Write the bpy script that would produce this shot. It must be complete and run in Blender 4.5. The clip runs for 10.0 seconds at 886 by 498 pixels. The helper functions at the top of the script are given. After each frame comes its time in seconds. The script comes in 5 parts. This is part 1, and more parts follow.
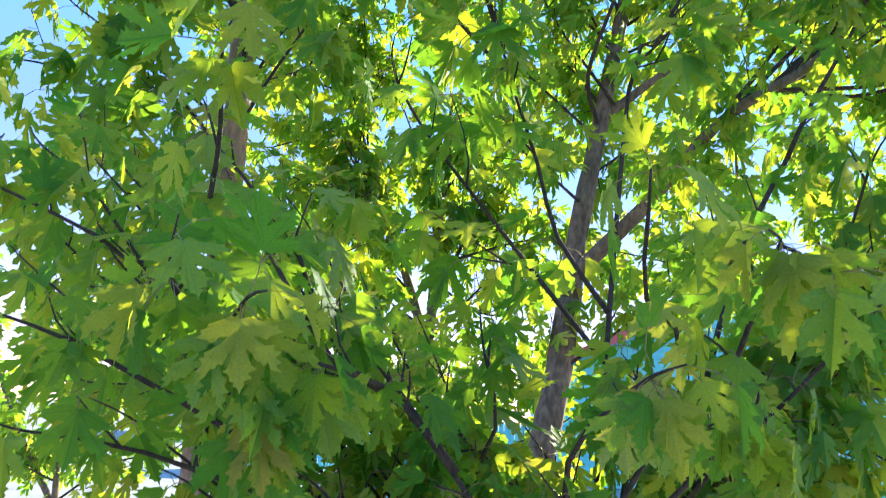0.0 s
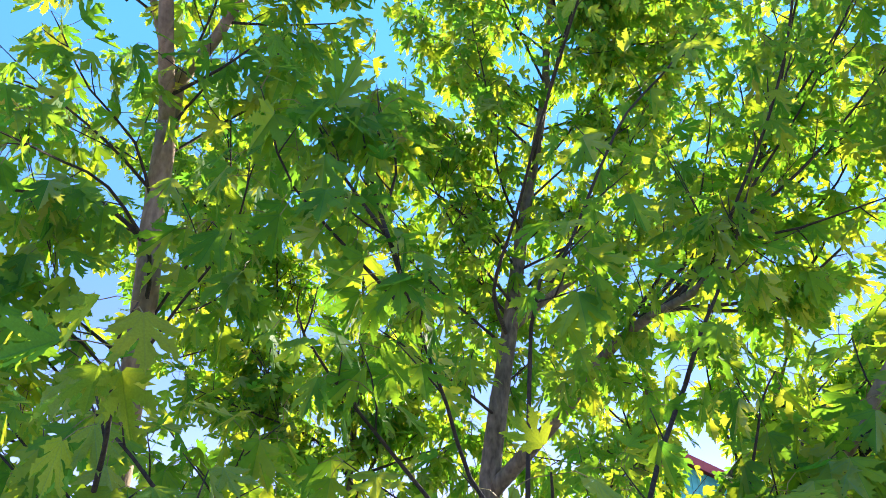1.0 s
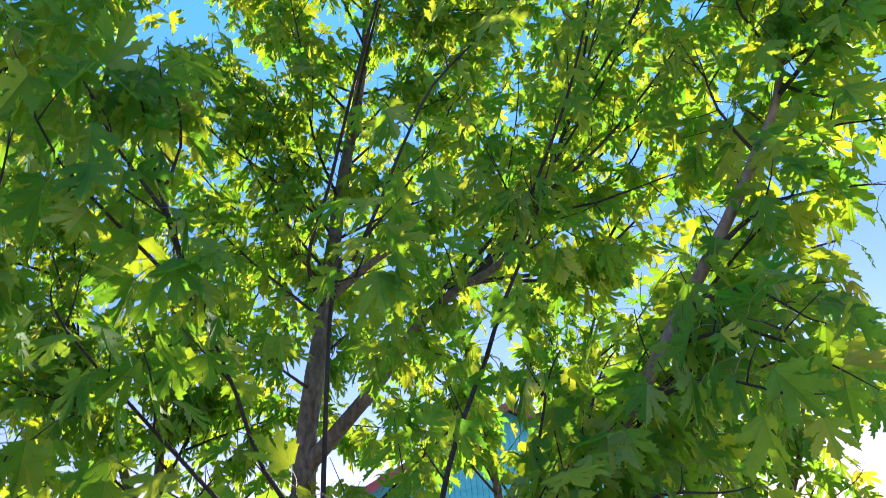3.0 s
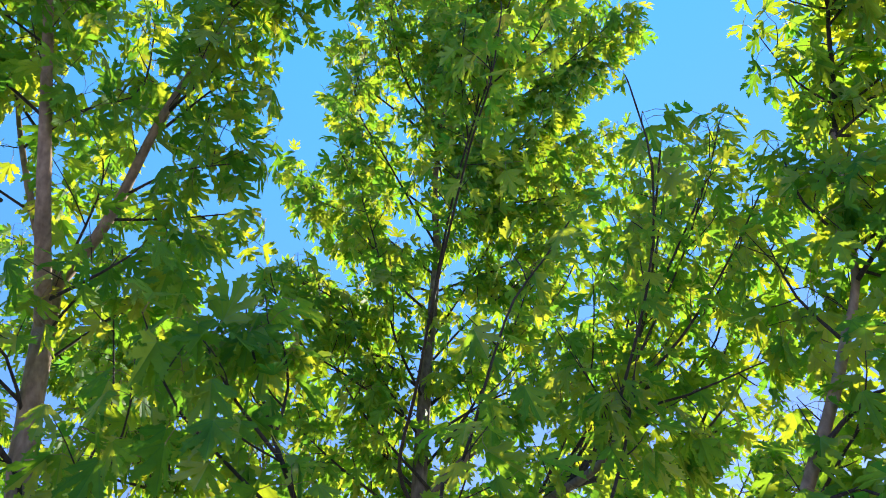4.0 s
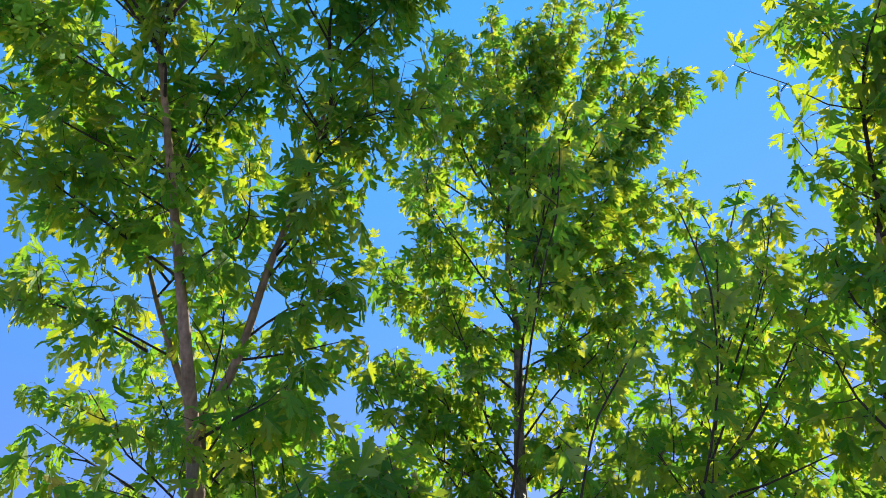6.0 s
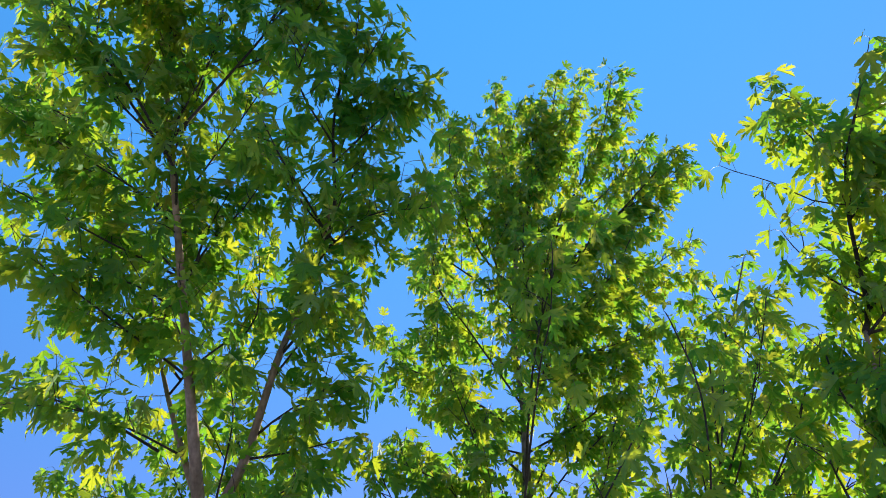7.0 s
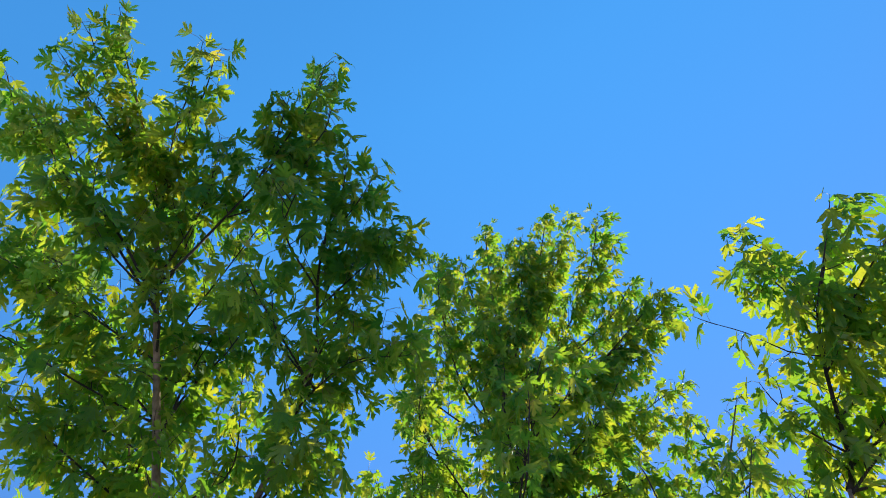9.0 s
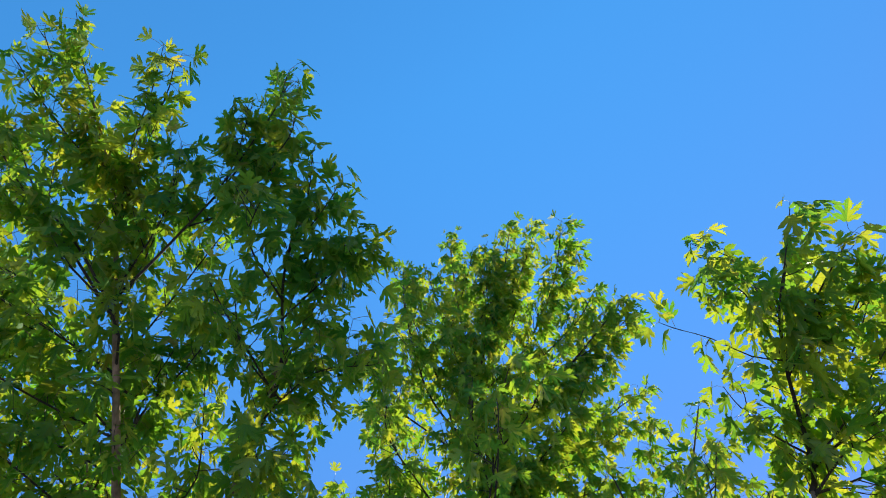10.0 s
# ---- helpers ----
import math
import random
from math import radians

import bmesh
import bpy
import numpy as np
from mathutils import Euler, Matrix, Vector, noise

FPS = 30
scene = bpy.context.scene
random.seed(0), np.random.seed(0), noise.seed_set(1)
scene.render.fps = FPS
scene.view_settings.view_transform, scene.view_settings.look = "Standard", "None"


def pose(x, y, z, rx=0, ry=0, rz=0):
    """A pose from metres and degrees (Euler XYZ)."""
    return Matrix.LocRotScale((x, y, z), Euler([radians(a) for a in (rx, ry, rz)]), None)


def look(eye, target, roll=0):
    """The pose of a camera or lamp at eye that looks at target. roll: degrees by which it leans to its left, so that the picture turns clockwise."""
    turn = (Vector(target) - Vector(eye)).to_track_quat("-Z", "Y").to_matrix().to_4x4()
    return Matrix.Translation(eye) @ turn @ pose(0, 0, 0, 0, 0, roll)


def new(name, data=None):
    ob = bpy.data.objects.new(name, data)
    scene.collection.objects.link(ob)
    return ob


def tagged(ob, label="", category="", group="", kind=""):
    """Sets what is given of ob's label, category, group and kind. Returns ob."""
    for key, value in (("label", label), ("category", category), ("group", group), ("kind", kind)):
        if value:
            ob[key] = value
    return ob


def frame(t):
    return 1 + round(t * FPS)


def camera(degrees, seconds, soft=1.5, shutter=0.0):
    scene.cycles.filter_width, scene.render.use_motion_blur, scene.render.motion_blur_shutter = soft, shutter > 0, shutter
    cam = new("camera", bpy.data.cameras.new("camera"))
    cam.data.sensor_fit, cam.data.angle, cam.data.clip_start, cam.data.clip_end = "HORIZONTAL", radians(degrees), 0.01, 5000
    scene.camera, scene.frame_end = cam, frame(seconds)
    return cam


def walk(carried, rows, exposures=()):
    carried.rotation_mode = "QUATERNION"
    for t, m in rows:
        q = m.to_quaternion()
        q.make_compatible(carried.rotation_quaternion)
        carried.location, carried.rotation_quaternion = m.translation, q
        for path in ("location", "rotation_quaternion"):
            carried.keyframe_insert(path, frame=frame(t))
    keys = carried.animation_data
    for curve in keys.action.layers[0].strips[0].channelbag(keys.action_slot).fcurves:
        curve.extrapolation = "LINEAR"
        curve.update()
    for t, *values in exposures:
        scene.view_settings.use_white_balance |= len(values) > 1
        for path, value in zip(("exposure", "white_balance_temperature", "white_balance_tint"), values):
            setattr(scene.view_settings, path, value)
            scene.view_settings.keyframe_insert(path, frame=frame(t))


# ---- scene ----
cam = camera(61.4, 10.0, soft=0.75, shutter=0.12)
METRES, EYE, TILT, LEAN, TURN = 2.4, 1.45, 13.0, -3.0, 0.0
ROWS = [
    (0.0, 0.0, 0.0, 0.0, -0.0, 0.0, -0.0),
    (0.5, 0.0086, -0.004, 0.0409, -3.69, 8.25, 0.96),
    (1.0, 0.01, -0.0087, 0.0665, -6.14, 13.67, 2.41),
    (1.5, 0.0127, -0.0162, 0.0593, -8.61, 13.36, 0.99),
    (2.0, 0.0397, 0.0174, 0.0189, -13.25, 7.54, -3.64),
    (2.2, 0.0437, 0.0224, 0.0128, -14.40, 4.80, -3.83),
    (3.3, 0.0682, 0.0002, 0.1198, -17.60, 14.39, 8.20),
    (3.5, 0.0626, -0.0054, 0.1246, -15.55, 18.27, 8.23),
    (4.0, 0.0256, -0.0426, 0.1567, -12.03, 22.76, 8.27),
    (4.5, -0.054, -0.093, 0.2043, -9.05, 25.09, 7.85),
    (5.0, -0.0799, -0.1425, 0.2303, -5.82, 26.07, 7.48),
    (5.2, -0.0838, -0.1499, 0.2342, -5.97, 26.45, 7.75),
    (6.3, 0.0022, -0.3034, 0.2913, -4.19, 24.66, 12.27),
    (6.5, 0.0059, -0.3116, 0.2977, -3.69, 25.4, 12.33),
    (7.0, 0.0308, -0.3663, 0.3401, -3.01, 28.95, 11.67),
    (7.5, 0.0641, -0.3653, 0.3342, -3.59, 30.87, 9.57),
    (8.0, 0.071, -0.3636, 0.3299, -4.41, 32.02, 7.66),
    (8.5, 0.0796, -0.377, 0.3357, -4.02, 35.45, 9.21),
    (9.0, 0.0834, -0.404, 0.3509, -2.93, 39.0, 11.38),
    (9.5, 0.0874, -0.4286, 0.3733, -2.12, 41.93, 13.12),
    (10.0, 0.0746, -0.3986, 0.3597, -5.04, 39.08, 13.44),
]
walk(cam, [(t, pose(0, 0, EYE, TILT, LEAN, TURN) @ pose(METRES * x, METRES * y, METRES * z, 90 + pitch, roll, yaw)) for t, x, y, z, yaw, pitch, roll in ROWS],
     [(0.0, 2.64, 6450, 9), (1.5, 2.17, 6420, 9), (3.5, 2.0, 6380, 9), (4.5, 1.82, 6350, 9), (6.5, 1.55, 6300, 10), (8.0, 1.43, 6250, 10), (10.0, 1.26, 6220, 10)])


# ---- world, sun, exposure ----
SUN_ELEVATION, SUN_AZIMUTH = 19.0, 34.0  # degrees above the horizon, and to the right of straight ahead
world = bpy.data.worlds.new("sky")
scene.world = world
world.use_nodes = True
sky = world.node_tree.nodes.new("ShaderNodeTexSky")
sky.sky_type, sky.sun_disc = "NISHITA", False
sky.sun_elevation, sky.sun_rotation = radians(SUN_ELEVATION), radians(SUN_AZIMUTH)
sky.air_density, sky.dust_density, sky.ozone_density = 0.85, 0.0, 4.0
background = world.node_tree.nodes["Background"]
background.inputs["Strength"].default_value = 0.232
clear = world.node_tree.nodes.new("ShaderNodeHueSaturation")  # a very clear, deep blue day
clear.inputs["Hue"].default_value, clear.inputs["Saturation"].default_value = 0.504, 1.6
soft = world.node_tree.nodes.new("ShaderNodeGamma")
soft.inputs["Gamma"].default_value = 0.55
world.node_tree.links.new(sky.outputs["Color"], soft.inputs["Color"])
world.node_tree.links.new(soft.outputs["Color"], clear.inputs["Color"])
pale = world.node_tree.nodes.new("ShaderNodeMix")  # towards the horizon the blue turns paler and less green
pale.data_type, pale.blend_type = "RGBA", "MULTIPLY"
pale.inputs[7].default_value = (0.98, 0.53, 0.65, 1)
upward = world.node_tree.nodes.new("ShaderNodeSeparateXYZ")
height = world.node_tree.nodes.new("ShaderNodeMapRange")
height.inputs[1].default_value, height.inputs[2].default_value = 0.35, 0.88
height.inputs[3].default_value, height.inputs[4].default_value = 1.0, 0.0
world.node_tree.links.new(world.node_tree.nodes.new("ShaderNodeTexCoord").outputs["Generated"], upward.inputs[0])
world.node_tree.links.new(upward.outputs[2], height.inputs[0])
world.node_tree.links.new(height.outputs[0], pale.inputs[0])
world.node_tree.links.new(clear.outputs["Color"], pale.inputs[6])
world.node_tree.links.new(pale.outputs[2], background.inputs["Color"])

sun = new("sun", bpy.data.lights.new("sun", "SUN"))
sun.data.energy, sun.data.angle, sun.data.color = 3.0, radians(0.6), (1.0, 0.91, 0.74)
sun_way = Vector((math.sin(radians(SUN_AZIMUTH)) * math.cos(radians(SUN_ELEVATION)),
                  math.cos(radians(SUN_AZIMUTH)) * math.cos(radians(SUN_ELEVATION)), math.sin(radians(SUN_ELEVATION))))
sun.matrix_world = look(sun_way * 60, (0, 0, 0))


# ---- materials ----
def material(name):
    mat = bpy.data.materials.new(name)
    mat.use_nodes = True
    return mat, mat.node_tree.nodes, mat.node_tree.links, mat.node_tree.nodes["Principled BSDF"]


def ramp(nodes, links, value, stops):
    node = nodes.new("ShaderNodeValToRGB")
    links.new(value, node.inputs["Fac"])
    marks = node.color_ramp.elements
    while len(marks) < len(stops):
        marks.new(0.5)
    for mark, (place, colour) in zip(marks, stops):
        mark.position, mark.color = place, (*colour, 1)
    return node.outputs["Color"]


def noise_of(nodes, links, scale, detail=4.0, stretch=(1, 1, 1)):
    where = nodes.new("ShaderNodeTexCoord")
    mapping = nodes.new("ShaderNodeMapping")
    mapping.inputs["Scale"].default_value = stretch
    links.new(where.outputs["Object"], mapping.inputs["Vector"])
    node = nodes.new("ShaderNodeTexNoise")
    node.inputs["Scale"].default_value, node.inputs["Detail"].default_value = scale, detail
    links.new(mapping.outputs["Vector"], node.inputs["Vector"])
    return node.outputs["Fac"]


def bump(nodes, links, height, shader, strength, distance):
    node = nodes.new("ShaderNodeBump")
    node.inputs["Strength"].default_value, node.inputs["Distance"].default_value = strength, distance
    links.new(height, node.inputs["Height"])
    links.new(node.outputs["Normal"], shader.inputs["Normal"])


def mixed(nodes, links, a, b, how, factor):
    node = nodes.new("ShaderNodeMix")
    node.data_type, node.blend_type = "RGBA", how
    node.inputs[0].default_value = factor
    links.new(a, node.inputs[6])
    links.new(b, node.inputs[7])
    return node.outputs[2]


def math_node(nodes, links, how, a, b=None):
    node = nodes.new("ShaderNodeMath")
    node.operation = how
    for i, value in enumerate((a, b)):
        if value is None:
            continue
        if isinstance(value, float):
            node.inputs[i].default_value = value
        else:
            links.new(value, node.inputs[i])
    return node.outputs[0]


def veined(nodes, links, tone, tint):
    """tone, with the ribs of a five-lobed blade tinted; the blade's own coordinates are in its UV map, base at (0.5, 0)."""
    split = nodes.new("ShaderNodeSeparateXYZ")
    links.new(nodes.new("ShaderNodeUVMap").outputs["UV"], split.inputs[0])
    x = math_node(nodes, links, "ABSOLUTE", math_node(nodes, links, "SUBTRACT", split.outputs[0], 0.5))
    y = math_node(nodes, links, "SUBTRACT", split.outputs[1], 0.05)
    angle = math_node(nodes, links, "ARCTAN2", x, y)
    reach = math_node(nodes, links, "SQRT", math_node(nodes, links, "ADD", math_node(nodes, links, "MULTIPLY", x, x), math_node(nodes, links, "MULTIPLY", y, y)))
    away = math_node(nodes, links, "ABSOLUTE", angle)
    for rib in (0.56, 1.10):
        away = math_node(nodes, links, "MINIMUM", away, math_node(nodes, links, "ABSOLUTE", math_node(nodes, links, "SUBTRACT", angle, rib)))
    width = math_node(nodes, links, "MULTIPLY", away, reach)
    # fine side veins, slanting off the ribs
    side = math_node(nodes, links, "ABSOLUTE", math_node(nodes, links, "SINE", math_node(nodes, links, "MULTIPLY", math_node(nodes, links, "SUBTRACT", reach, math_node(nodes, links, "MULTIPLY", width, 0.9)), 34.0)))
    main = math_node(nodes, links, "LESS_THAN", width, 0.011)
    fine = math_node(nodes, links, "MULTIPLY", math_node(nodes, links, "LESS_THAN", side, 0.16), 0.4)
    node = nodes.new("ShaderNodeMix")
    node.data_type, node.blend_type = "RGBA", "MULTIPLY"
    links.new(math_node(nodes, links, "MAXIMUM", main, fine), node.inputs[0])
    links.new(tone, node.inputs[6])
    node.inputs[7].default_value = (*tint, 1)
    return node.outputs[2]


def leaf_material(name, front, back, single, gloss=0.6, through_share=0.62):
    """A leaf blade: a waxy face and light that passes through it. front, back: the colours of the face and of the light let through,
    from one end of their spread to the other. single: a leaf that is an object of its own."""
    mat, nodes, links, face = material(name)
    if single:
        chance = nodes.new("ShaderNodeObjectInfo").outputs["Random"]
    else:
        chance = nodes.new("ShaderNodeNewGeometry").outputs["Random Per Island"]
    stain = noise_of(nodes, links, 28.0, 3.0)
    tone = mixed(nodes, links, ramp(nodes, links, chance, front), ramp(nodes, links, stain, [(0.3, (0.62, 0.66, 0.6)), (0.75, (1.0, 1.0, 1.0))]), "MULTIPLY", 0.7)
    tone = veined(nodes, links, tone, (1.7, 1.5, 1.9))
    links.new(tone, face.inputs["Base Color"])
    face.inputs["Roughness"].default_value = gloss
    face.inputs["Specular IOR Level"].default_value = 0.19
    bump(nodes, links, noise_of(nodes, links, 160.0, 2.0), face, 0.25, 0.002)
    glow = nodes.new("ShaderNodeBsdfTranslucent")
    veil = mixed(nodes, links, ramp(nodes, links, chance, back), ramp(nodes, links, stain, [(0.3, (0.7, 0.72, 0.6)), (0.75, (1.0, 1.0, 1.0))]), "MULTIPLY", 0.6)
    links.new(veined(nodes, links, veil, (0.72, 0.74, 0.8)), glow.inputs["Color"])
    both = nodes.new("ShaderNodeMixShader")
    both.inputs[0].default_value = through_share
    links.new(face.outputs[0], both.inputs[1])
    links.new(glow.outputs[0], both.inputs[2])
    links.new(both.outputs[0], nodes["Material Output"].inputs["Surface"])
    return mat


GREEN_FACE = [(0.0, (0.032, 0.140, 0.028)), (0.4, (0.068, 0.250, 0.048)), (0.8, (0.106, 0.320, 0.068)), (1.0, (0.200, 0.380, 0.150))]
GREEN_THROUGH = [(0.0, (0.20, 0.490, 0.030)), (0.5, (0.39, 0.575, 0.023)), (1.0, (0.65, 0.62, 0.025))]
# Yellow of young leaves, also given to leaves of sunlit crown tops.
YELLOW_FACE = [(0.0, (0.12, 0.29, 0.03)), (0.6, (0.18, 0.32, 0.04)), (0.92, (0.24, 0.32, 0.05)), (1.0, (0.29, 0.27, 0.06))]
YELLOW_THROUGH = [(0.0, (0.44, 0.58, 0.03)), (0.6, (0.56, 0.59, 0.03)), (0.92, (0.60, 0.60, 0.04)), (1.0, (0.66, 0.52, 0.06))]
LEAF_MANY = leaf_material("green leaves", GREEN_FACE, GREEN_THROUGH, False)
LEAF_ONE = leaf_material("green leaf", GREEN_FACE, GREEN_THROUGH, True)
YELLOW_MANY = leaf_material("young and sunlit yellow leaves", YELLOW_FACE, YELLOW_THROUGH, False)
YELLOW_ONE = leaf_material("young or sunlit yellow leaf", YELLOW_FACE, YELLOW_THROUGH, True)


def bark_material(name, dark, pale, scale):
    mat, nodes, links, face = material(name)
    grain = noise_of(nodes, links, scale, 6.0, (2.2, 2.2, 0.9))
    patch = noise_of(nodes, links, 5.0, 3.0)
    rings = noise_of(nodes, links, scale * 0.35, 4.0, (0.8, 0.8, 2.6))
    tone = mixed(nodes, links, ramp(nodes, links, grain, [(0.3, dark), (0.7, pale)]),
                 ramp(nodes, links, patch, [(0.35, (0.55, 0.56, 0.5)), (0.65, (1.0, 1.0, 1.0))]), "MULTIPLY", 0.8)
    tone = mixed(nodes, links, tone, ramp(nodes, links, rings, [(0.5, (0.85, 0.84, 0.82)), (0.66, (1.2, 1.18, 1.15))]), "MULTIPLY", 0.45)
    links.new(tone, face.inputs["Base Color"])
    face.inputs["Roughness"].default_value = 0.85
    bump(nodes, links, grain, face, 0.6, 0.01)
    return mat


BARK = bark_material("grey brown bark", (0.10, 0.070, 0.047), (0.29, 0.215, 0.150), 22.0)
PALE_BARK = bark_material("pale grey bark", (0.23, 0.145, 0.085), (0.46, 0.31, 0.195), 22.0)
TWIG = bark_material("dark twig bark", (0.030, 0.020, 0.015), (0.085, 0.058, 0.040), 60.0)


def plain(name, low, high, scale, rough, relief=0.2, stretch=(1, 1, 1)):
    mat, nodes, links, face = material(name)
    coarse, fine = noise_of(nodes, links, scale, 5.0, stretch), noise_of(nodes, links, scale * 9, 3.0)
    tone = mixed(nodes, links, ramp(nodes, links, coarse, [(0.3, low), (0.7, high)]), ramp(nodes, links, fine, [(0.3, (0.8, 0.8, 0.8)), (0.7, (1, 1, 1))]), "MULTIPLY", 0.7)
    links.new(tone, face.inputs["Base Color"])
    face.inputs["Roughness"].default_value = rough
    bump(nodes, links, fine, face, relief, 0.01)
    return mat


STEM = plain("leaf stalk", (0.20, 0.20, 0.05), (0.34, 0.18, 0.08), 8.0, 0.5)
# ground tone, set pale so that it throws light up under the leaves
BOUNCE_GROUND = plain("pale bounce ground", (0.29, 0.28, 0.245), (0.44, 0.425, 0.38), 1.3, 0.95, 0.8)
TURQUOISE = plain("turquoise painted boards", (0.12, 0.60, 0.52), (0.18, 0.70, 0.61), 1.2, 0.6, 0.1, (1, 1, 4))
RED_ROOF = plain("red metal roofing", (0.42, 0.06, 0.05), (0.52, 0.09, 0.08), 1.5, 0.45, 0.1)
WHITE_PAINT = plain("white paint", (0.70, 0.70, 0.68), (0.80, 0.80, 0.78), 2.0, 0.5, 0.1)
GLASS, _, _, glass_face = material("window glass")
glass_face.inputs["Base Color"].default_value = (0.03, 0.04, 0.05, 1)
glass_face.inputs["Roughness"].default_value = 0.05


# ---- meshes ----
def mesh_object(name, verts, faces, mats, parent=None, index=None, smooth=True):
    me = bpy.data.meshes.new(name)
    me.from_pydata(verts, [], faces)
    for mat in mats:
        me.materials.append(mat)
    if index is not None:
        me.polygons.foreach_set("material_index", index)
    me.polygons.foreach_set("use_smooth", [smooth] * len(me.polygons))
    me.update()
    ob = new(name, me)
    ob.parent = parent
    return ob


def spline(points, step):
    """A smooth line through points, sampled about every step metres."""
    p = [np.array(q, float) for q in points]
    p = [2 * p[0] - p[1]] + p + [2 * p[-1] - p[-2]]
    line = []
    for a, b, c, d in zip(p, p[1:], p[2:], p[3:]):
        n = max(2, int(np.linalg.norm(c - b) / step))
        for i in range(n):
            t = i / n
            line.append(0.5 * (2 * b + (c - a) * t + (2 * a - 5 * b + 4 * c - d) * t * t + (3 * b - a - 3 * c + d) * t ** 3))
    return np.array(line + [p[-2]])


def tube(line, radii, sides, rough=0.0):
    """Vertices and faces of a tapered round stem along a line."""
    verts, faces = [], []
    across = np.cross(line[1] - line[0], (0.3, 1.0, 0.2))
    for i, place in enumerate(line):
        along = line[min(i + 1, len(line) - 1)] - line[max(i - 1, 0)]
        along = along / (np.linalg.norm(along) + 1e-9)
        across = across - along * np.dot(across, along)
        across = across / (np.linalg.norm(across) + 1e-9)
        other = np.cross(along, across)
        for k in range(sides):
            a = 2 * math.pi * k / sides
            r = radii[i] * (1 + rough * noise.noise(Vector((*(place * 9), k * 1.7)[:3]) + Vector((k, 0, 0))))
            verts.append(tuple(place + r * (math.cos(a) * across + math.sin(a) * other)))
    for i in range(len(line) - 1):
        for k in range(sides):
            a, b = i * sides + k, i * sides + (k + 1) % sides
            faces.append((a, b, b + sides, a + sides))
    faces.append(tuple(range(sides))[::-1])
    faces.append(tuple(range((len(line) - 1) * sides, len(line) * sides)))
    return verts, faces


# One half of a silver maple's blade, from the tip down to the stalk: deep narrow lobes with sharp uneven teeth.
HALF_BLADE = [(0.0, 1.0), (0.028, 0.915), (0.082, 0.897), (0.066, 0.842), (0.142, 0.825), (0.110, 0.765), (0.200, 0.725), (0.138, 0.670), (0.120, 0.595), (0.092, 0.500), (0.078, 0.445),
              (0.150, 0.515), (0.188, 0.585), (0.210, 0.655), (0.255, 0.630), (0.288, 0.708), (0.340, 0.695), (0.388, 0.772), (0.490, 0.845),
              (0.442, 0.745), (0.515, 0.718), (0.428, 0.652), (0.492, 0.595), (0.402, 0.558), (0.418, 0.495), (0.320, 0.442), (0.225, 0.355), (0.150, 0.280),
              (0.240, 0.305), (0.290, 0.352), (0.340, 0.372), (0.388, 0.336), (0.545, 0.332), (0.455, 0.265), (0.480, 0.205), (0.388, 0.185), (0.370, 0.118), (0.245, 0.108), (0.090, 0.015), (0.0, 0.05)]
# The same with its larger teeth alone, for the trees that stand farther off.
FAR_HALF_BLADE = [(0.0, 1.0), (0.036, 0.90), (0.115, 0.86), (0.096, 0.78), (0.195, 0.725), (0.130, 0.61), (0.078, 0.445),
                  (0.188, 0.58), (0.285, 0.70), (0.490, 0.845), (0.445, 0.705), (0.505, 0.62), (0.400, 0.52), (0.225, 0.355), (0.150, 0.280),
                  (0.290, 0.35), (0.545, 0.332), (0.445, 0.22), (0.385, 0.12), (0.090, 0.015), (0.0, 0.05)]


def blade(rng, spread, fold, droop, half):
    """Vertices (base at the origin, tip along +y, face up) and triangles of one leaf with its stalk, and the triangles' materials."""
    from mathutils.geometry import tessellate_polygon
    verts, tris = [], []
    twist = rng.uniform(-0.25, 0.25)
    for side in (1, -1):
        jag = rng.normal(0, 0.011, (len(half), 2))
        jag[0] = jag[-1] = 0
        start = len(verts)
        outline = []
        for (x, y), (dx, dy) in zip(half, jag):
            x = max(0.0, x + (dx if x else 0)) * spread
            y = y + dy
            z = fold * x - droop * y * y - 0.35 * droop * x * x + twist * side * x * y + 0.03 * math.sin(9 * x + 7 * y)
            outline.append(Vector((side * x, y, z)))
        verts += [tuple(v) for v in outline]
        for tri in tessellate_polygon([[Vector((v.x, v.y, 0)) for v in outline]]):
            a, b, c = (outline[i] for i in tri)
            flip = (b - a).cross(c - a).z < 0
            tris.append(tuple(start + i for i in (tri[::-1] if flip else tri)))
    kinds = [0] * len(tris)
    start = len(verts)
    for y, z in ((0.06, 0.0), (-0.22, -0.13), (-0.44, -0.42)):
        for k in range(3):
            a = 2 * math.pi * k / 3
            verts.append((0.011 * math.cos(a), y, z + 0.011 * math.sin(a)))
    for i in (0, 3):
        for k in range(3):
            a, b = start + i + k, start + i + (k + 1) % 3
            tris += [(a, b, b + 3), (a, b + 3, a + 3)]
    kinds += [1] * (len(tris) - len(kinds))
    flat = np.array([(verts[i][0] + 0.5, verts[i][1]) for tri in tris for i in tri])
    return np.array(verts), tris, kinds, flat


def lay_uv(me, flat):
    me.uv_layers.new(name="blade").data.foreach_set("uv", np.asarray(flat, dtype=np.float32).ravel())


shape_rng = np.random.default_rng(11)
BENDS = ((0.95, 0.25, 0.10), (1.05, 0.10, 0.25), (0.88, 0.45, 0.18), (1.0, -0.1, 0.32), (0.80, 0.60, 0.42), (1.1, 0.05, 0.12), (0.72, 0.85, 0.30), (0.95, -0.35, 0.55))
BLADES = [blade(shape_rng, s, f, d, HALF_BLADE) for s, f, d in BENDS]
FAR_BLADES = [blade(shape_rng, s, f, d, FAR_HALF_BLADE) for s, f, d in BENDS]
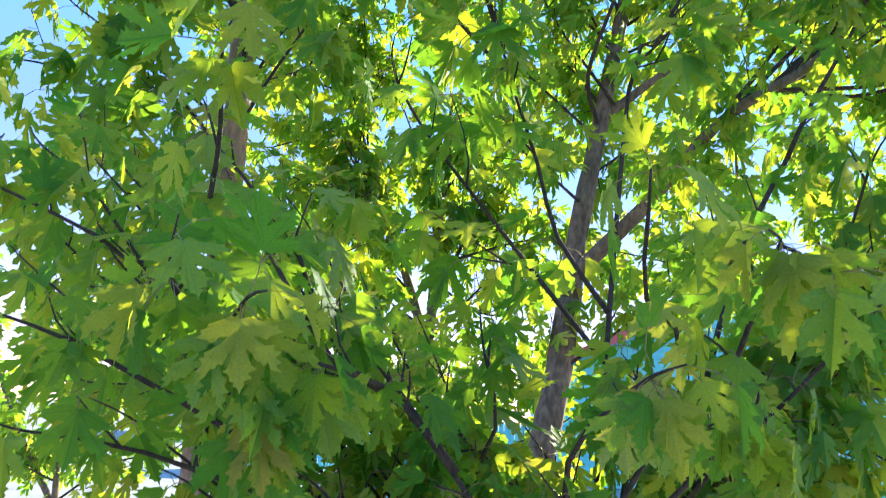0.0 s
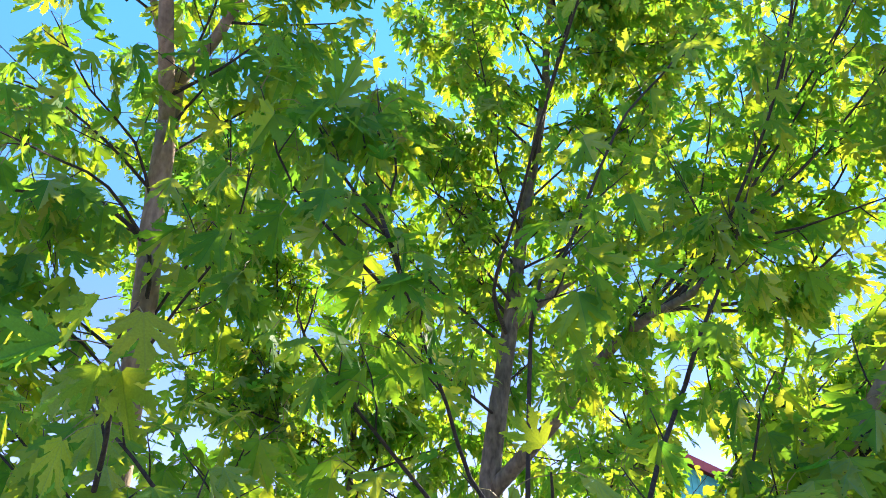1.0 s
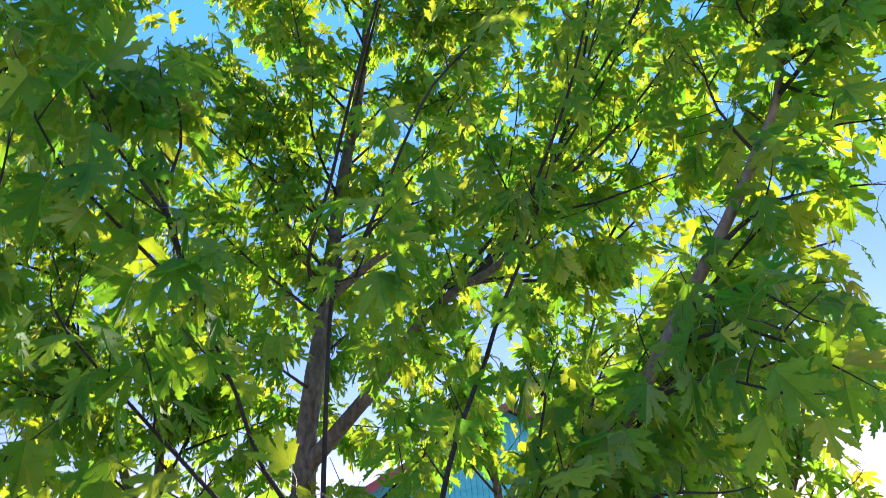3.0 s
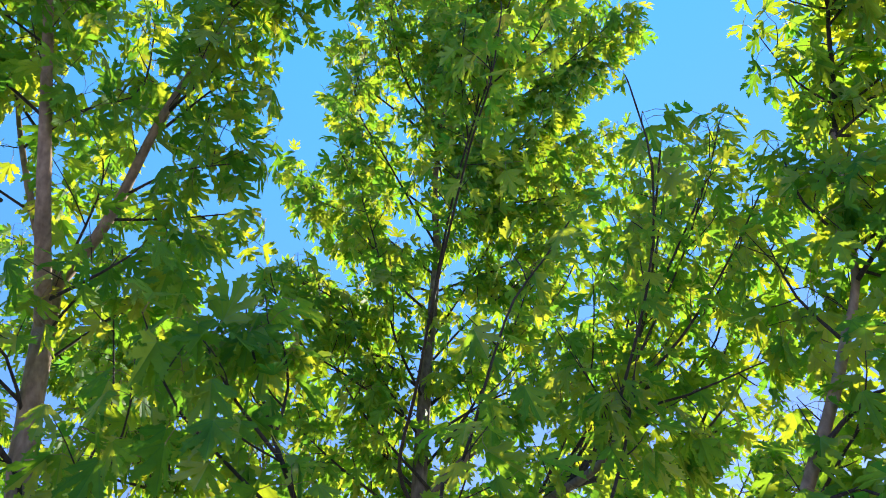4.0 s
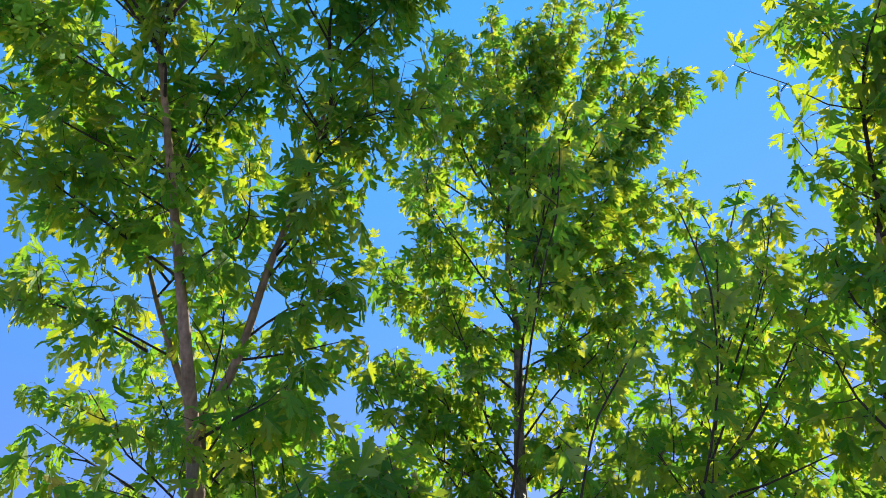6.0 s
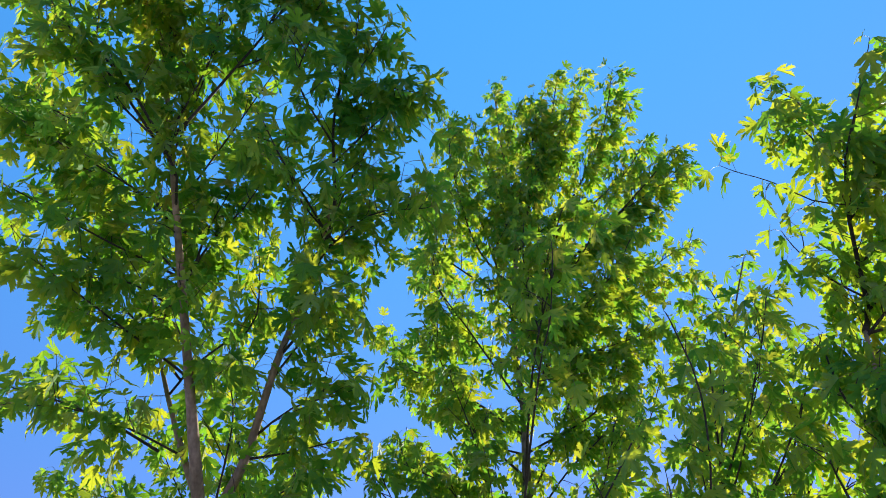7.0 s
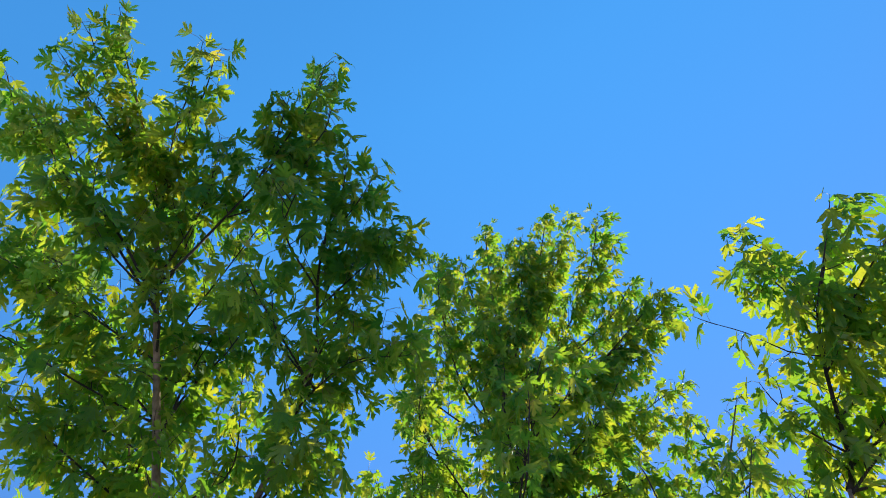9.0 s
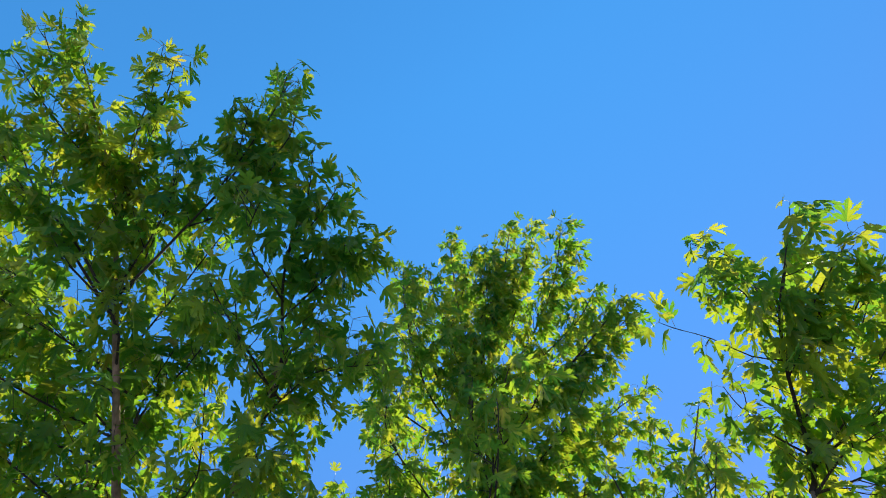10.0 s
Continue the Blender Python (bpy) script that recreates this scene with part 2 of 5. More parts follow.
STALK = np.array((0.0, -0.44, -0.42))  # where the stalk meets the twig, in blade lengths


class Tree:
    """A maple: an Empty at its foot, its trunk and boughs as parts, and the twigs and leaves that grow on them."""

    def __init__(self, name, label, foot, seed, leaf_size, dense, near):
        self.root = tagged(new(name), label, "tree", "maples of the grove")
        self.root.location = foot
        self.foot = np.array(foot, float)
        self.bark = BARK
        self.rng = np.random.default_rng(seed)
        self.leaf_size, self.dense, self.spread, self.near = leaf_size, dense, 1.0, near
        self.blades, self.lit_yellow = BLADES, 0.0  # the added share of leaves coloured yellow, as if sunlit
        self.twig_verts, self.twig_faces, self.leaves = [], [], []

    def bough(self, kind, r0, r1, bare, *points):
        """A trunk, limb or branch through points, from radius r0 to r1; leafy twigs stand on it past the share that is bare."""
        line = spline(points, 0.07 if r0 > 0.02 else 0.09)
        share = np.linspace(0, 1, len(line))
        radii = r0 + (r1 - r0) * share ** 0.8
        if kind == "trunk":
            radii = radii * (1 + 0.5 * np.exp(-(line[:, 2] - line[0, 2]) / 0.15))
        verts, faces = tube(line - self.foot, radii, 12 if r0 > 0.03 else 8 if r0 > 0.012 else 6, 0.12 if r0 > 0.02 else 0.0)
        mesh_object(kind, verts, faces, [self.bark if r0 > 0.0145 else TWIG], self.root)
        length = np.linalg.norm(np.diff(line, axis=0), axis=1).sum()
        self.dress(line, radii, length, bare)

    def dress(self, line, radii, length, bare):
        rng = self.rng
        along = bare * length
        while along < length:
            u = along / length
            place, way = self.on(line, u)
            thick = float(np.interp(u, np.linspace(0, 1, len(radii)), radii))
            side = rng.normal(0, 1, 3)
            side -= way * np.dot(side, way)
            side /= np.linalg.norm(side) + 1e-9
            aim = side * rng.uniform(0.6, 1.0) + way * rng.uniform(0.2, 0.9) + np.array((0, 0, rng.uniform(0.0, 0.55)))
            aim /= np.linalg.norm(aim)
            reach = self.spread * rng.uniform(0.16, 0.40) * (1.0 - 0.45 * u) * (0.75 if thick > 0.03 else 1.0)
            self.twig(place, aim, reach)
            if reach > 0.27 * self.spread and rng.random() < 0.5:
                fork = aim + rng.normal(0, 0.5, 3)
                self.twig(place + aim * reach * 0.3, fork / np.linalg.norm(fork), reach * 0.9)
            along += rng.uniform(0.05, 0.12) / self.dense * (1.6 if thick > 0.025 else 1.0)
        place, way = self.on(line, 1.0)
        self.twig(place, way, 0.09, tip=True)

    def on(self, line, u):
        f = min(u * (len(line) - 1), len(line) - 1.001)
        i = int(f)
        way = line[i + 1] - line[i]
        return line[i] + way * (f - i), way / (np.linalg.norm(way) + 1e-9)

    def twig(self, place, aim, reach, tip=False):
        rng = self.rng
        bend = rng.normal(0, 0.18, 3) + np.array((0, 0, 0.12))
        line = np.array([place + aim * reach * s + bend * reach * s * s for s in (0, 0.33, 0.66, 1.0)])
        verts, faces = tube(line - self.foot, [0.0030, 0.0026, 0.0021, 0.0014], 4)
        base = len(self.twig_verts)
        self.twig_verts += verts
        self.twig_faces += [tuple(base + i for i in f) for f in faces]
        node, turn = 0.25, rng.uniform(0, math.pi)
        while node <= 1.001:
            spot, way = self.on(line, node)
            for flip in (0, math.pi):
                if rng.random() < 0.1:
                    continue
                self.leaf(spot, way, turn + flip, node if tip else node * 0.8)
            turn += math.pi / 2 + rng.normal(0, 0.3)
            node += 0.055 / reach * rng.uniform(0.8, 1.3)
        self.leaf(line[-1], way, turn, 1.0 if tip else 0.8)

    def leaf(self, spot, way, turn, age):
        rng = self.rng
        across = np.cross(way, (0.13, 0.21, 0.97))
        across /= np.linalg.norm(across) + 1e-9
        out = math.cos(turn) * across + math.sin(turn) * np.cross(way, across)
        tip = out * 0.8 + way * 0.35 + np.array((0, 0, rng.normal(-1.25, 0.5))) + rng.normal(0, 0.2, 3)
        tip /= np.linalg.norm(tip)
        up = np.array((0, 0, 1.0)) + rng.normal(0, 0.38, 3) + out * 0.2
        x = np.cross(tip, up)
        x /= np.linalg.norm(x) + 1e-9
        size = self.leaf_size * rng.uniform(0.66, 1.14) * (0.8 if age > 0.95 else 1.0)
        turned = np.stack([x, tip, np.cross(x, tip)], axis=1) * size
        # young also counts leaves that are coloured yellow as sunlit
        young = rng.random() < self.lit_yellow + (0.6 if age > 0.95 else 0.10 if age > 0.75 else 0.03)
        self.leaves.append((turned, spot - turned @ STALK, int(rng.integers(len(BLADES))), young))

    def sprig(self, place):
        """A tuft of big new-grown leaves that hang from the tip of a near shoot."""
        rng, place = self.rng, np.array(place)
        for i in range(5):
            turn = 2.4 * i + rng.normal(0, 0.3)
            out = np.array((math.cos(turn), 0.6 * math.sin(turn) - 0.3, 0.0))
            tip = out * rng.uniform(0.25, 0.7) + np.array((0, 0, -1.0))
            tip /= np.linalg.norm(tip)
            up = np.array((0, -1.0, 0.7)) + out * 0.4 + rng.normal(0, 0.15, 3)
            x = np.cross(tip, up)
            x /= np.linalg.norm(x)
            size = rng.uniform(0.075, 0.10) * (0.6 if i > 3 else 1.0)
            turned = np.stack([x, tip, np.cross(x, tip)], axis=1) * size
            self.leaves.append((turned, place - turned @ STALK, int(rng.integers(len(BLADES))), bool(i % 2 == 0)))

    def finish(self):
        mesh_object("twig_mass", self.twig_verts, self.twig_faces, [TWIG], self.root)["kind"] = "stuff"
        # the leaves of the stretch nearest to the path are parts of their own, the rest one mass
        order = sorted(range(len(self.leaves)), key=lambda i: float(np.linalg.norm(self.leaves[i][1] - self.near)))
        single = set(order[:220])
        for i in single:
            turned, place, shape, young = self.leaves[i]
            ob = new("leaf", LEAF_MESHES[shape][young])
            ob.parent = self.root
            m = Matrix(turned.tolist()).to_4x4()
            m.translation = Vector(place - self.foot)
            ob.matrix_local = m
        verts, faces, kinds, flats, base = [], [], [], [], 0
        for i, (turned, place, shape, young) in enumerate(self.leaves):
            if i in single:
                continue
            points, tris, sorts, flat = self.blades[shape]
            verts.append(points @ turned.T + (place - self.foot))
            faces.append(np.array(tris) + base)
            kinds.append(np.where(np.array(sorts) == 1, 1, 2 * int(young)))
            flats.append(flat)
            base += len(points)
        crown = mesh_object("foliage", np.concatenate(verts), np.concatenate(faces).tolist(), [LEAF_MANY, STEM, YELLOW_MANY], self.root, np.concatenate(kinds).astype(np.int32))
        lay_uv(crown.data, np.concatenate(flats))
        crown["kind"] = "stuff"
        tagged(crown, "toothed green maple leaves, yellow at the shoot tips")


def single_leaf_meshes():
    made = []
    for points, tris, sorts, flat in BLADES:
        pair = []
        for face in (LEAF_ONE, YELLOW_ONE):
            me = bpy.data.meshes.new("leaf")
            me.from_pydata([tuple(p) for p in points], [], tris)
            me.materials.append(face)
            me.materials.append(STEM)
            me.polygons.foreach_set("material_index", sorts)
            me.polygons.foreach_set("use_smooth", [True] * len(tris))
            lay_uv(me, flat)
            me.update()
            pair.append(me)
        made.append(pair)
    return made


LEAF_MESHES = single_leaf_meshes()


# ---- the ground ----
# Never in view: its pale surface is there to bounce light onto the crowns.
def build_ground():
    n, verts, faces = 60, [], []
    rings = [0.0] + [0.6 * 1.18 ** i for i in range(n)]
    around = 48
    for i, r in enumerate(rings[1:]):
        for k in range(around):
            a = 2 * math.pi * k / around
            x, y = r * math.cos(a), 3 + r * math.sin(a)
            lift = 0.05 * noise.noise(Vector((x * 0.5, y * 0.5, 0))) if r < 60 else 0.0
            verts.append((x, y, lift - 0.02))
    faces.append(tuple(range(around)))
    for i in range(n - 1):
        for k in range(around):
            a, b = i * around + k, i * around + (k + 1) % around
            faces.append((a, a + around, b + around, b))
    ob = mesh_object("ground", verts, faces, [BOUNCE_GROUND])
    tagged(ob, "unseen ground under the maples, pale to bounce light up", "ground", kind="structure")


build_ground()


# ---- the house beyond the trees ----
def box(x0, x1, y0, y1, z0, z1):
    v = [(x, y, z) for x in (x0, x1) for y in (y0, y1) for z in (z0, z1)]
    return v, [(0, 1, 3, 2), (4, 6, 7, 5), (0, 4, 5, 1), (2, 3, 7, 6), (0, 2, 6, 4), (1, 5, 7, 3)]


def build_house(name, label, paint, left, right, front, depth, eaves, ridge):
    house = tagged(new(name), label, "house")
    middle = (left + right) / 2
    verts = [(left, front, 0), (right, front, 0), (right, front, eaves), (middle, front, ridge), (left, front, eaves)]
    verts += [(x, y + depth, z) for x, y, z in verts]
    faces = [(0, 1, 2, 3, 4), (9, 8, 7, 6, 5), (0, 4, 9, 5), (1, 6, 7, 2), (2, 7, 8, 3), (3, 8, 9, 4), (0, 5, 6, 1)]
    mesh_object("wall", verts, faces, [paint], house, smooth=False)
    n = int((right - left) / 0.16)
    for i in range(n):
        x0 = left + (right - left) * i / n
        x1 = left + (right - left) * (i + 1) / n - 0.012
        mid = (x0 + x1) / 2
        top = ridge - (ridge - eaves) * abs(mid - middle) / (right - left) * 2 - 0.05
        v, f = box(x0, x1, front - 0.022, front - 0.002, 0.3, top)
        mesh_object("board", v, f, [paint], house, smooth=False)
    slope = (ridge - eaves) / (middle - left)
    for way in (-1, 1):
        reach = (right - left) / 2 + 0.45
        a, b = (middle, ridge + 0.06), (middle + way * reach, ridge + 0.06 - slope * reach)
        v = [(a[0], y, a[1] + d) for y in (front - 0.5, front + depth + 0.3) for d in (0, 0.07)]
        v += [(b[0], y, b[1] + d) for y in (front - 0.5, front + depth + 0.3) for d in (0, 0.07)]
        f = [(0, 1, 3, 2), (4, 6, 7, 5), (0, 4, 5, 1), (2, 3, 7, 6), (0, 2, 6, 4), (1, 5, 7, 3)]
        roof = mesh_object("roof", v, f, [RED_ROOF], house, smooth=False)
        v = [(a[0], y, a[1] + d) for y in (front - 0.53, front - 0.5) for d in (-0.16, 0.09)]
        v += [(b[0], y, b[1] + d) for y in (front - 0.53, front - 0.5) for d in (-0.16, 0.09)]
        mesh_object("verge_board", v, f, [RED_ROOF], house, smooth=False)
    for x in (middle - 1.4, middle + 1.4):
        v, f = box(x - 0.5, x + 0.5, front - 0.05, front - 0.03, 1.1, 2.3)
        window = mesh_object("window", v, f, [GLASS], house, smooth=False)
        for x0, x1, z0, z1 in ((x - 0.58, x - 0.5, 1.02, 2.38), (x + 0.5, x + 0.58, 1.02, 2.38), (x - 0.5, x + 0.5, 2.3, 2.38), (x - 0.5, x + 0.5, 1.02, 1.1), (x - 0.03, x + 0.03, 1.1, 2.3)):
            v, f = box(x0, x1, front - 0.08, front - 0.025, z0, z1)
            mesh_object("window_frame", v, f, [WHITE_PAINT], window, smooth=False)
    return house


build_house("house", "turquoise board house with a red metal gable roof", TURQUOISE, 3.2, 13.4, 20.0, 8.0, 3.2, 5.6)
build_house("house", "distant white house with a red metal gable roof", WHITE_PAINT, -15.0, -6.0, 40.0, 8.0, 2.6, 4.6)


def build_fence(x0, x1, y, height):
    fence = tagged(new("fence"), "turquoise painted board fence beside the house", "fence")
    x = x0
    while x < x1:
        v, fc = box(x, x + 0.13, y, y + 0.02, 0.08, height + 0.03 * math.sin(9 * x))
        mesh_object("slat", v, fc, [TURQUOISE], fence, smooth=False)
        x += 0.145
    for z in (0.35, height - 0.3):
        v, fc = box(x0, x1, y + 0.022, y + 0.06, z, z + 0.07)
        mesh_object("rail", v, fc, [TURQUOISE], fence, smooth=False)
    for i in range(int((x1 - x0) / 2.4) + 1):
        v, fc = box(x0 + 2.4 * i, x0 + 2.4 * i + 0.08, y + 0.062, y + 0.14, 0, height + 0.05)
        mesh_object("post", v, fc, [TURQUOISE], fence, smooth=False)


build_fence(-5.5, 3.1, 20.0, 1.5)

# ---- the maples ----
left_maple = Tree("maple_tree", "slender maple with a pale grey forked trunk and airy green crown", (-0.82, 2.62, 0), 3, 0.142, 1.0, np.array((-0.8, 1.5, 4.0)))
middle_maple = Tree("maple_tree", "tall maple with a leaning brown trunk and dense bright green crown", (0.20, 3.42, 0), 4, 0.117, 1.2, np.array((0.8, 2.6, 3.5)))
back_maple = Tree("maple_tree", "young maple with two thin stems behind the other trees", (0.05, 4.70, 0), 5, 0.122, 1.2, np.array((-0.1, 4.0, 2.4)))
far_maple = Tree("maple_tree", "bushy maple lit yellow-green, standing behind the leaning one", (2.45, 4.90, 0), 7, 0.128, 1.3, np.array((2.0, 4.0, 2.6)))
edge_maple = Tree("maple_tree", "small maple with yellow-lit leaves at the edge of the grove", (-3.35, 6.60, 0), 8, 0.130, 1.1, np.array((-3.0, 6.0, 2.4)))
side_maple = Tree("maple_tree", "low bushy maple below the long leaning bough", (2.90, 3.40, 0), 9, 0.126, 1.1, np.array((2.5, 2.8, 2.0)))
front_maple = Tree("maple_tree", "low spreading maple with long leaning boughs and large leaves", (0.32, 1.95, 0), 6, 0.138, 0.45, np.array((0.0, 0.9, 1.6)))
left_maple.bark = front_maple.bark = PALE_BARK
for tree in (back_maple, far_maple, edge_maple, side_maple):
    tree.blades = FAR_BLADES
l, c, b, d = left_maple.bough, middle_maple.bough, back_maple.bough, far_maple.bough
e, g, f = edge_maple.bough, side_maple.bough, front_maple.bough
left_maple.dense = 0.47
l("trunk", 0.055, 0.042, 0.98, (-0.82, 2.62, 0.00), (-0.81, 2.55, 2.43), (-0.83, 2.52, 3.00), (-0.84, 2.50, 3.65))
left_maple.dense = 0.88
l("leader", 0.034, 0.015, 0.4, (-0.84, 2.51, 3.43), (-0.82, 2.17, 3.79), (-0.88, 1.83, 4.78), (-0.89, 1.56, 5.25))
left_maple.dense = 0.47
l("limb", 0.028, 0.012, 0.35, (-0.84, 2.50, 3.60), (-0.64, 2.39, 3.89), (-0.46, 2.27, 4.36), (-0.21, 2.16, 4.92), (-0.10, 2.07, 5.34))
left_maple.dense = 0.88
l("limb", 0.014, 0.004, 0, (-0.21, 2.16, 4.92), (-0.08, 1.95, 5.12), (-0.02, 1.70, 5.67), (0.18, 1.49, 6.15))
left_maple.dense = 0.47
l("limb", 0.024, 0.006, 0.3, (-0.84, 2.50, 3.65), (-0.96, 2.50, 3.98), (-1.12, 2.50, 4.54), (-1.23, 2.50, 5.09))
left_maple.dense = 0.88
l("branch", 0.0094, 0.003, 0.2, (-0.89, 1.56, 5.25), (-1.07, 1.33, 5.57), (-1.33, 1.17, 5.96), (-1.50, 1.03, 6.45))
l("branch", 0.0101, 0.003, 0.32, (-0.92, 1.52, 5.30), (-0.61, 1.37, 5.59), (-0.24, 1.23, 6.10), (0.08, 1.12, 6.94))
l("branch", 0.0094, 0.003, 0.32, (-0.87, 1.89, 4.63), (-0.77, 2.00, 5.03), (-0.58, 1.90, 5.16), (-0.44, 1.83, 5.34))
l("branch", 0.0078, 0.003, 0.32, (-0.31, 2.21, 4.69), (-0.18, 2.05, 4.86), (0.11, 1.87, 4.97), (0.39, 1.75, 4.86))
l("branch", 0.007, 0.003, 0.32, (-0.05, 1.82, 5.38), (0.27, 1.68, 5.59), (0.47, 1.56, 5.59))
l("branch", 0.0062, 0.003, 0.32, (-0.09, 1.99, 4.91), (-0.28, 1.85, 5.19), (-0.31, 1.74, 5.50))
left_maple.dense = 0.47
l("branch", 0.0065, 0.003, 0.32, (-0.98, 2.50, 4.02), (-1.23, 2.37, 4.15), (-1.48, 2.23, 4.22), (-1.69, 2.10, 4.19))
l("branch", 0.0078, 0.003, 0.32, (-0.84, 2.52, 3.11), (-1.03, 2.43, 3.29), (-1.27, 2.37, 3.46), (-1.45, 2.30, 3.48))
left_maple.dense = 0.88
l("branch", 0.0086, 0.003, 0.32, (-0.83, 1.94, 4.81), (-0.79, 1.98, 5.10), (-0.65, 1.86, 5.26))
l("branch", 0.0078, 0.003, 0.32, (-1.08, 2.50, 4.39), (-0.94, 2.45, 4.53), (-0.80, 2.50, 4.69), (-0.62, 2.55, 4.91), (-0.62, 2.59, 5.76))
left_maple.dense = 0.47
l("branch", 0.0078, 0.003, 0.32, (-0.81, 2.48, 3.64), (-0.75, 2.60, 4.25), (-0.81, 2.68, 4.61))
left_maple.dense = 0.88
l("branch", 0.0094, 0.003, 0.32, (-0.44, 2.27, 4.40), (-0.25, 2.10, 4.48), (-0.10, 1.98, 4.53))
l("branch", 0.0078, 0.003, 0.32, (-1.18, 2.50, 4.81), (-1.01, 2.30, 5.02), (-0.81, 2.15, 5.13), (-0.61, 2.00, 5.28))
l("branch", 0.0078, 0.003, 0.32, (-1.01, 2.47, 4.46), (-1.38, 2.35, 4.97), (-1.70, 2.39, 5.03))
left_maple.dense = 0.47
l("branch", 0.0109, 0.004, 0.32, (-0.82, 2.53, 2.87), (-0.98, 2.40, 3.00), (-1.28, 2.35, 3.01), (-1.53, 2.30, 3.05))
l("branch", 0.0094, 0.003, 0.32, (-0.81, 2.54, 2.63), (-0.78, 2.40, 2.79), (-0.88, 2.17, 2.93), (-0.93, 1.93, 2.87), (-1.00, 1.70, 2.81))
l("branch", 0.0078, 0.003, 0.32, (-0.84, 2.52, 3.05), (-0.90, 2.37, 3.25), (-1.07, 2.28, 3.42), (-1.18, 2.20, 3.61))
l("branch", 0.0094, 0.004, 0.32, (-0.83, 2.42, 3.51), (-0.60, 2.25, 3.52), (-0.47, 2.10, 3.49))
l("branch", 0.0078, 0.003, 0.32, (-0.81, 2.55, 2.43), (-0.63, 2.33, 2.58), (-0.46, 2.17, 2.75), (-0.39, 2.00, 2.87))
l("branch", 0.007, 0.003, 0.25, (-0.81, 2.55, 2.54), (-0.68, 2.53, 2.82), (-0.57, 2.57, 3.06), (-0.62, 2.59, 3.61))
l("branch", 0.0078, 0.003, 0.3, (-0.81, 2.55, 2.29), (-0.92, 2.35, 2.44), (-1.14, 2.20, 2.55))
left_maple.dense = 0.88
l("branch", 0.0094, 0.003, 0.32, (-0.89, 1.58, 5.22), (-1.14, 1.32, 5.61), (-1.42, 1.13, 6.00), (-1.60, 0.99, 6.35))
l("branch", 0.0094, 0.003, 0.32, (-0.85, 1.91, 4.70), (-0.95, 2.10, 4.88), (-1.41, 2.00, 5.18), (-1.84, 1.90, 5.49), (-2.10, 1.83, 5.65))
l("branch", 0.0094, 0.003, 0.32, (-0.83, 2.05, 4.09), (-0.91, 2.25, 4.32), (-1.22, 2.13, 4.59), (-1.63, 2.02, 4.96), (-1.89, 1.93, 5.15))
l("branch", 0.0086, 0.003, 0.32, (-1.08, 2.44, 4.03), (-1.33, 2.37, 4.20), (-1.66, 2.33, 4.38), (-1.87, 2.31, 4.46))
l("branch", 0.0086, 0.003, 0.32, (-0.81, 1.98, 5.04), (-0.98, 2.00, 5.18), (-1.41, 2.07, 5.79), (-1.94, 2.13, 6.38), (-2.38, 2.19, 6.90))
l("branch", 0.0078, 0.003, 0.32, (-1.03, 2.01, 5.25), (-0.69, 1.90, 5.79), (-0.45, 1.80, 6.16), (-0.30, 1.73, 6.36))
l("branch", 0.0078, 0.003, 0.32, (-0.18, 2.11, 4.96), (0.14, 2.05, 5.14), (0.34, 2.02, 5.10))
l("branch", 0.0078, 0.003, 0.32, (-0.09, 1.97, 5.09), (0.17, 1.95, 5.66), (0.43, 1.91, 5.89))
l("branch", 0.0078, 0.003, 0.32, (-0.49, 2.29, 4.27), (-0.28, 2.30, 4.57), (-0.12, 2.37, 4.86))
l("branch", 0.0078, 0.003, 0.2, (-0.59, 2.36, 3.99), (-0.39, 2.33, 4.11), (-0.16, 2.30, 4.13))
l("branch", 0.0078, 0.003, 0.2, (-0.64, 2.39, 3.89), (-0.42, 2.40, 3.90), (-0.17, 2.40, 3.93))
l("branch", 0.0078, 0.003, 0.32, (-1.03, 2.01, 5.25), (-1.31, 1.83, 5.72), (-1.71, 1.77, 6.07), (-1.92, 1.72, 6.25))
l("branch", 0.0078, 0.003, 0.32, (-0.93, 2.09, 4.86), (-1.33, 2.05, 5.38), (-1.59, 2.09, 5.53))
l("branch", 0.0078, 0.003, 0.32, (-0.86, 1.94, 4.46), (-0.92, 2.10, 4.62), (-1.20, 2.05, 4.84), (-1.46, 2.00, 4.88))
l("branch", 0.007, 0.003, 0.32, (-0.91, 1.54, 5.43), (-0.68, 1.34, 5.73), (-0.57, 1.23, 6.11))
l("branch", 0.007, 0.003, 0.32, (-0.14, 1.96, 4.98), (-0.31, 1.50, 5.09), (-0.35, 1.22, 5.03))
l("branch", 0.007, 0.003, 0.32, (-0.04, 1.78, 5.48), (-0.19, 1.37, 5.54), (-0.10, 1.11, 5.52))
l("branch", 0.007, 0.003, 0.32, (-0.00, 1.68, 5.71), (0.25, 1.59, 5.74), (0.44, 1.50, 5.55))
left_maple.dense = 0.47
l("branch", 0.007, 0.003, 0.32, (-0.84, 2.51, 3.38), (-0.69, 2.43, 3.58), (-0.44, 2.37, 3.69), (-0.34, 2.30, 3.70))
l("branch", 0.007, 0.003, 0.32, (-0.84, 2.51, 3.27), (-0.72, 2.60, 3.46), (-0.49, 2.70, 3.76), (-0.45, 2.76, 3.94))
left_maple.dense = 0.6
l("branch", 0.0078, 0.003, 0.32, (-0.81, 2.56, 1.95), (-0.96, 2.43, 2.08), (-1.15, 2.32, 2.15), (-1.31, 2.20, 2.14))
l("branch", 0.0078, 0.003, 0.25, (-0.81, 2.56, 2.13), (-1.07, 2.43, 2.42), (-1.30, 2.32, 2.53), (-1.48, 2.20, 2.52))
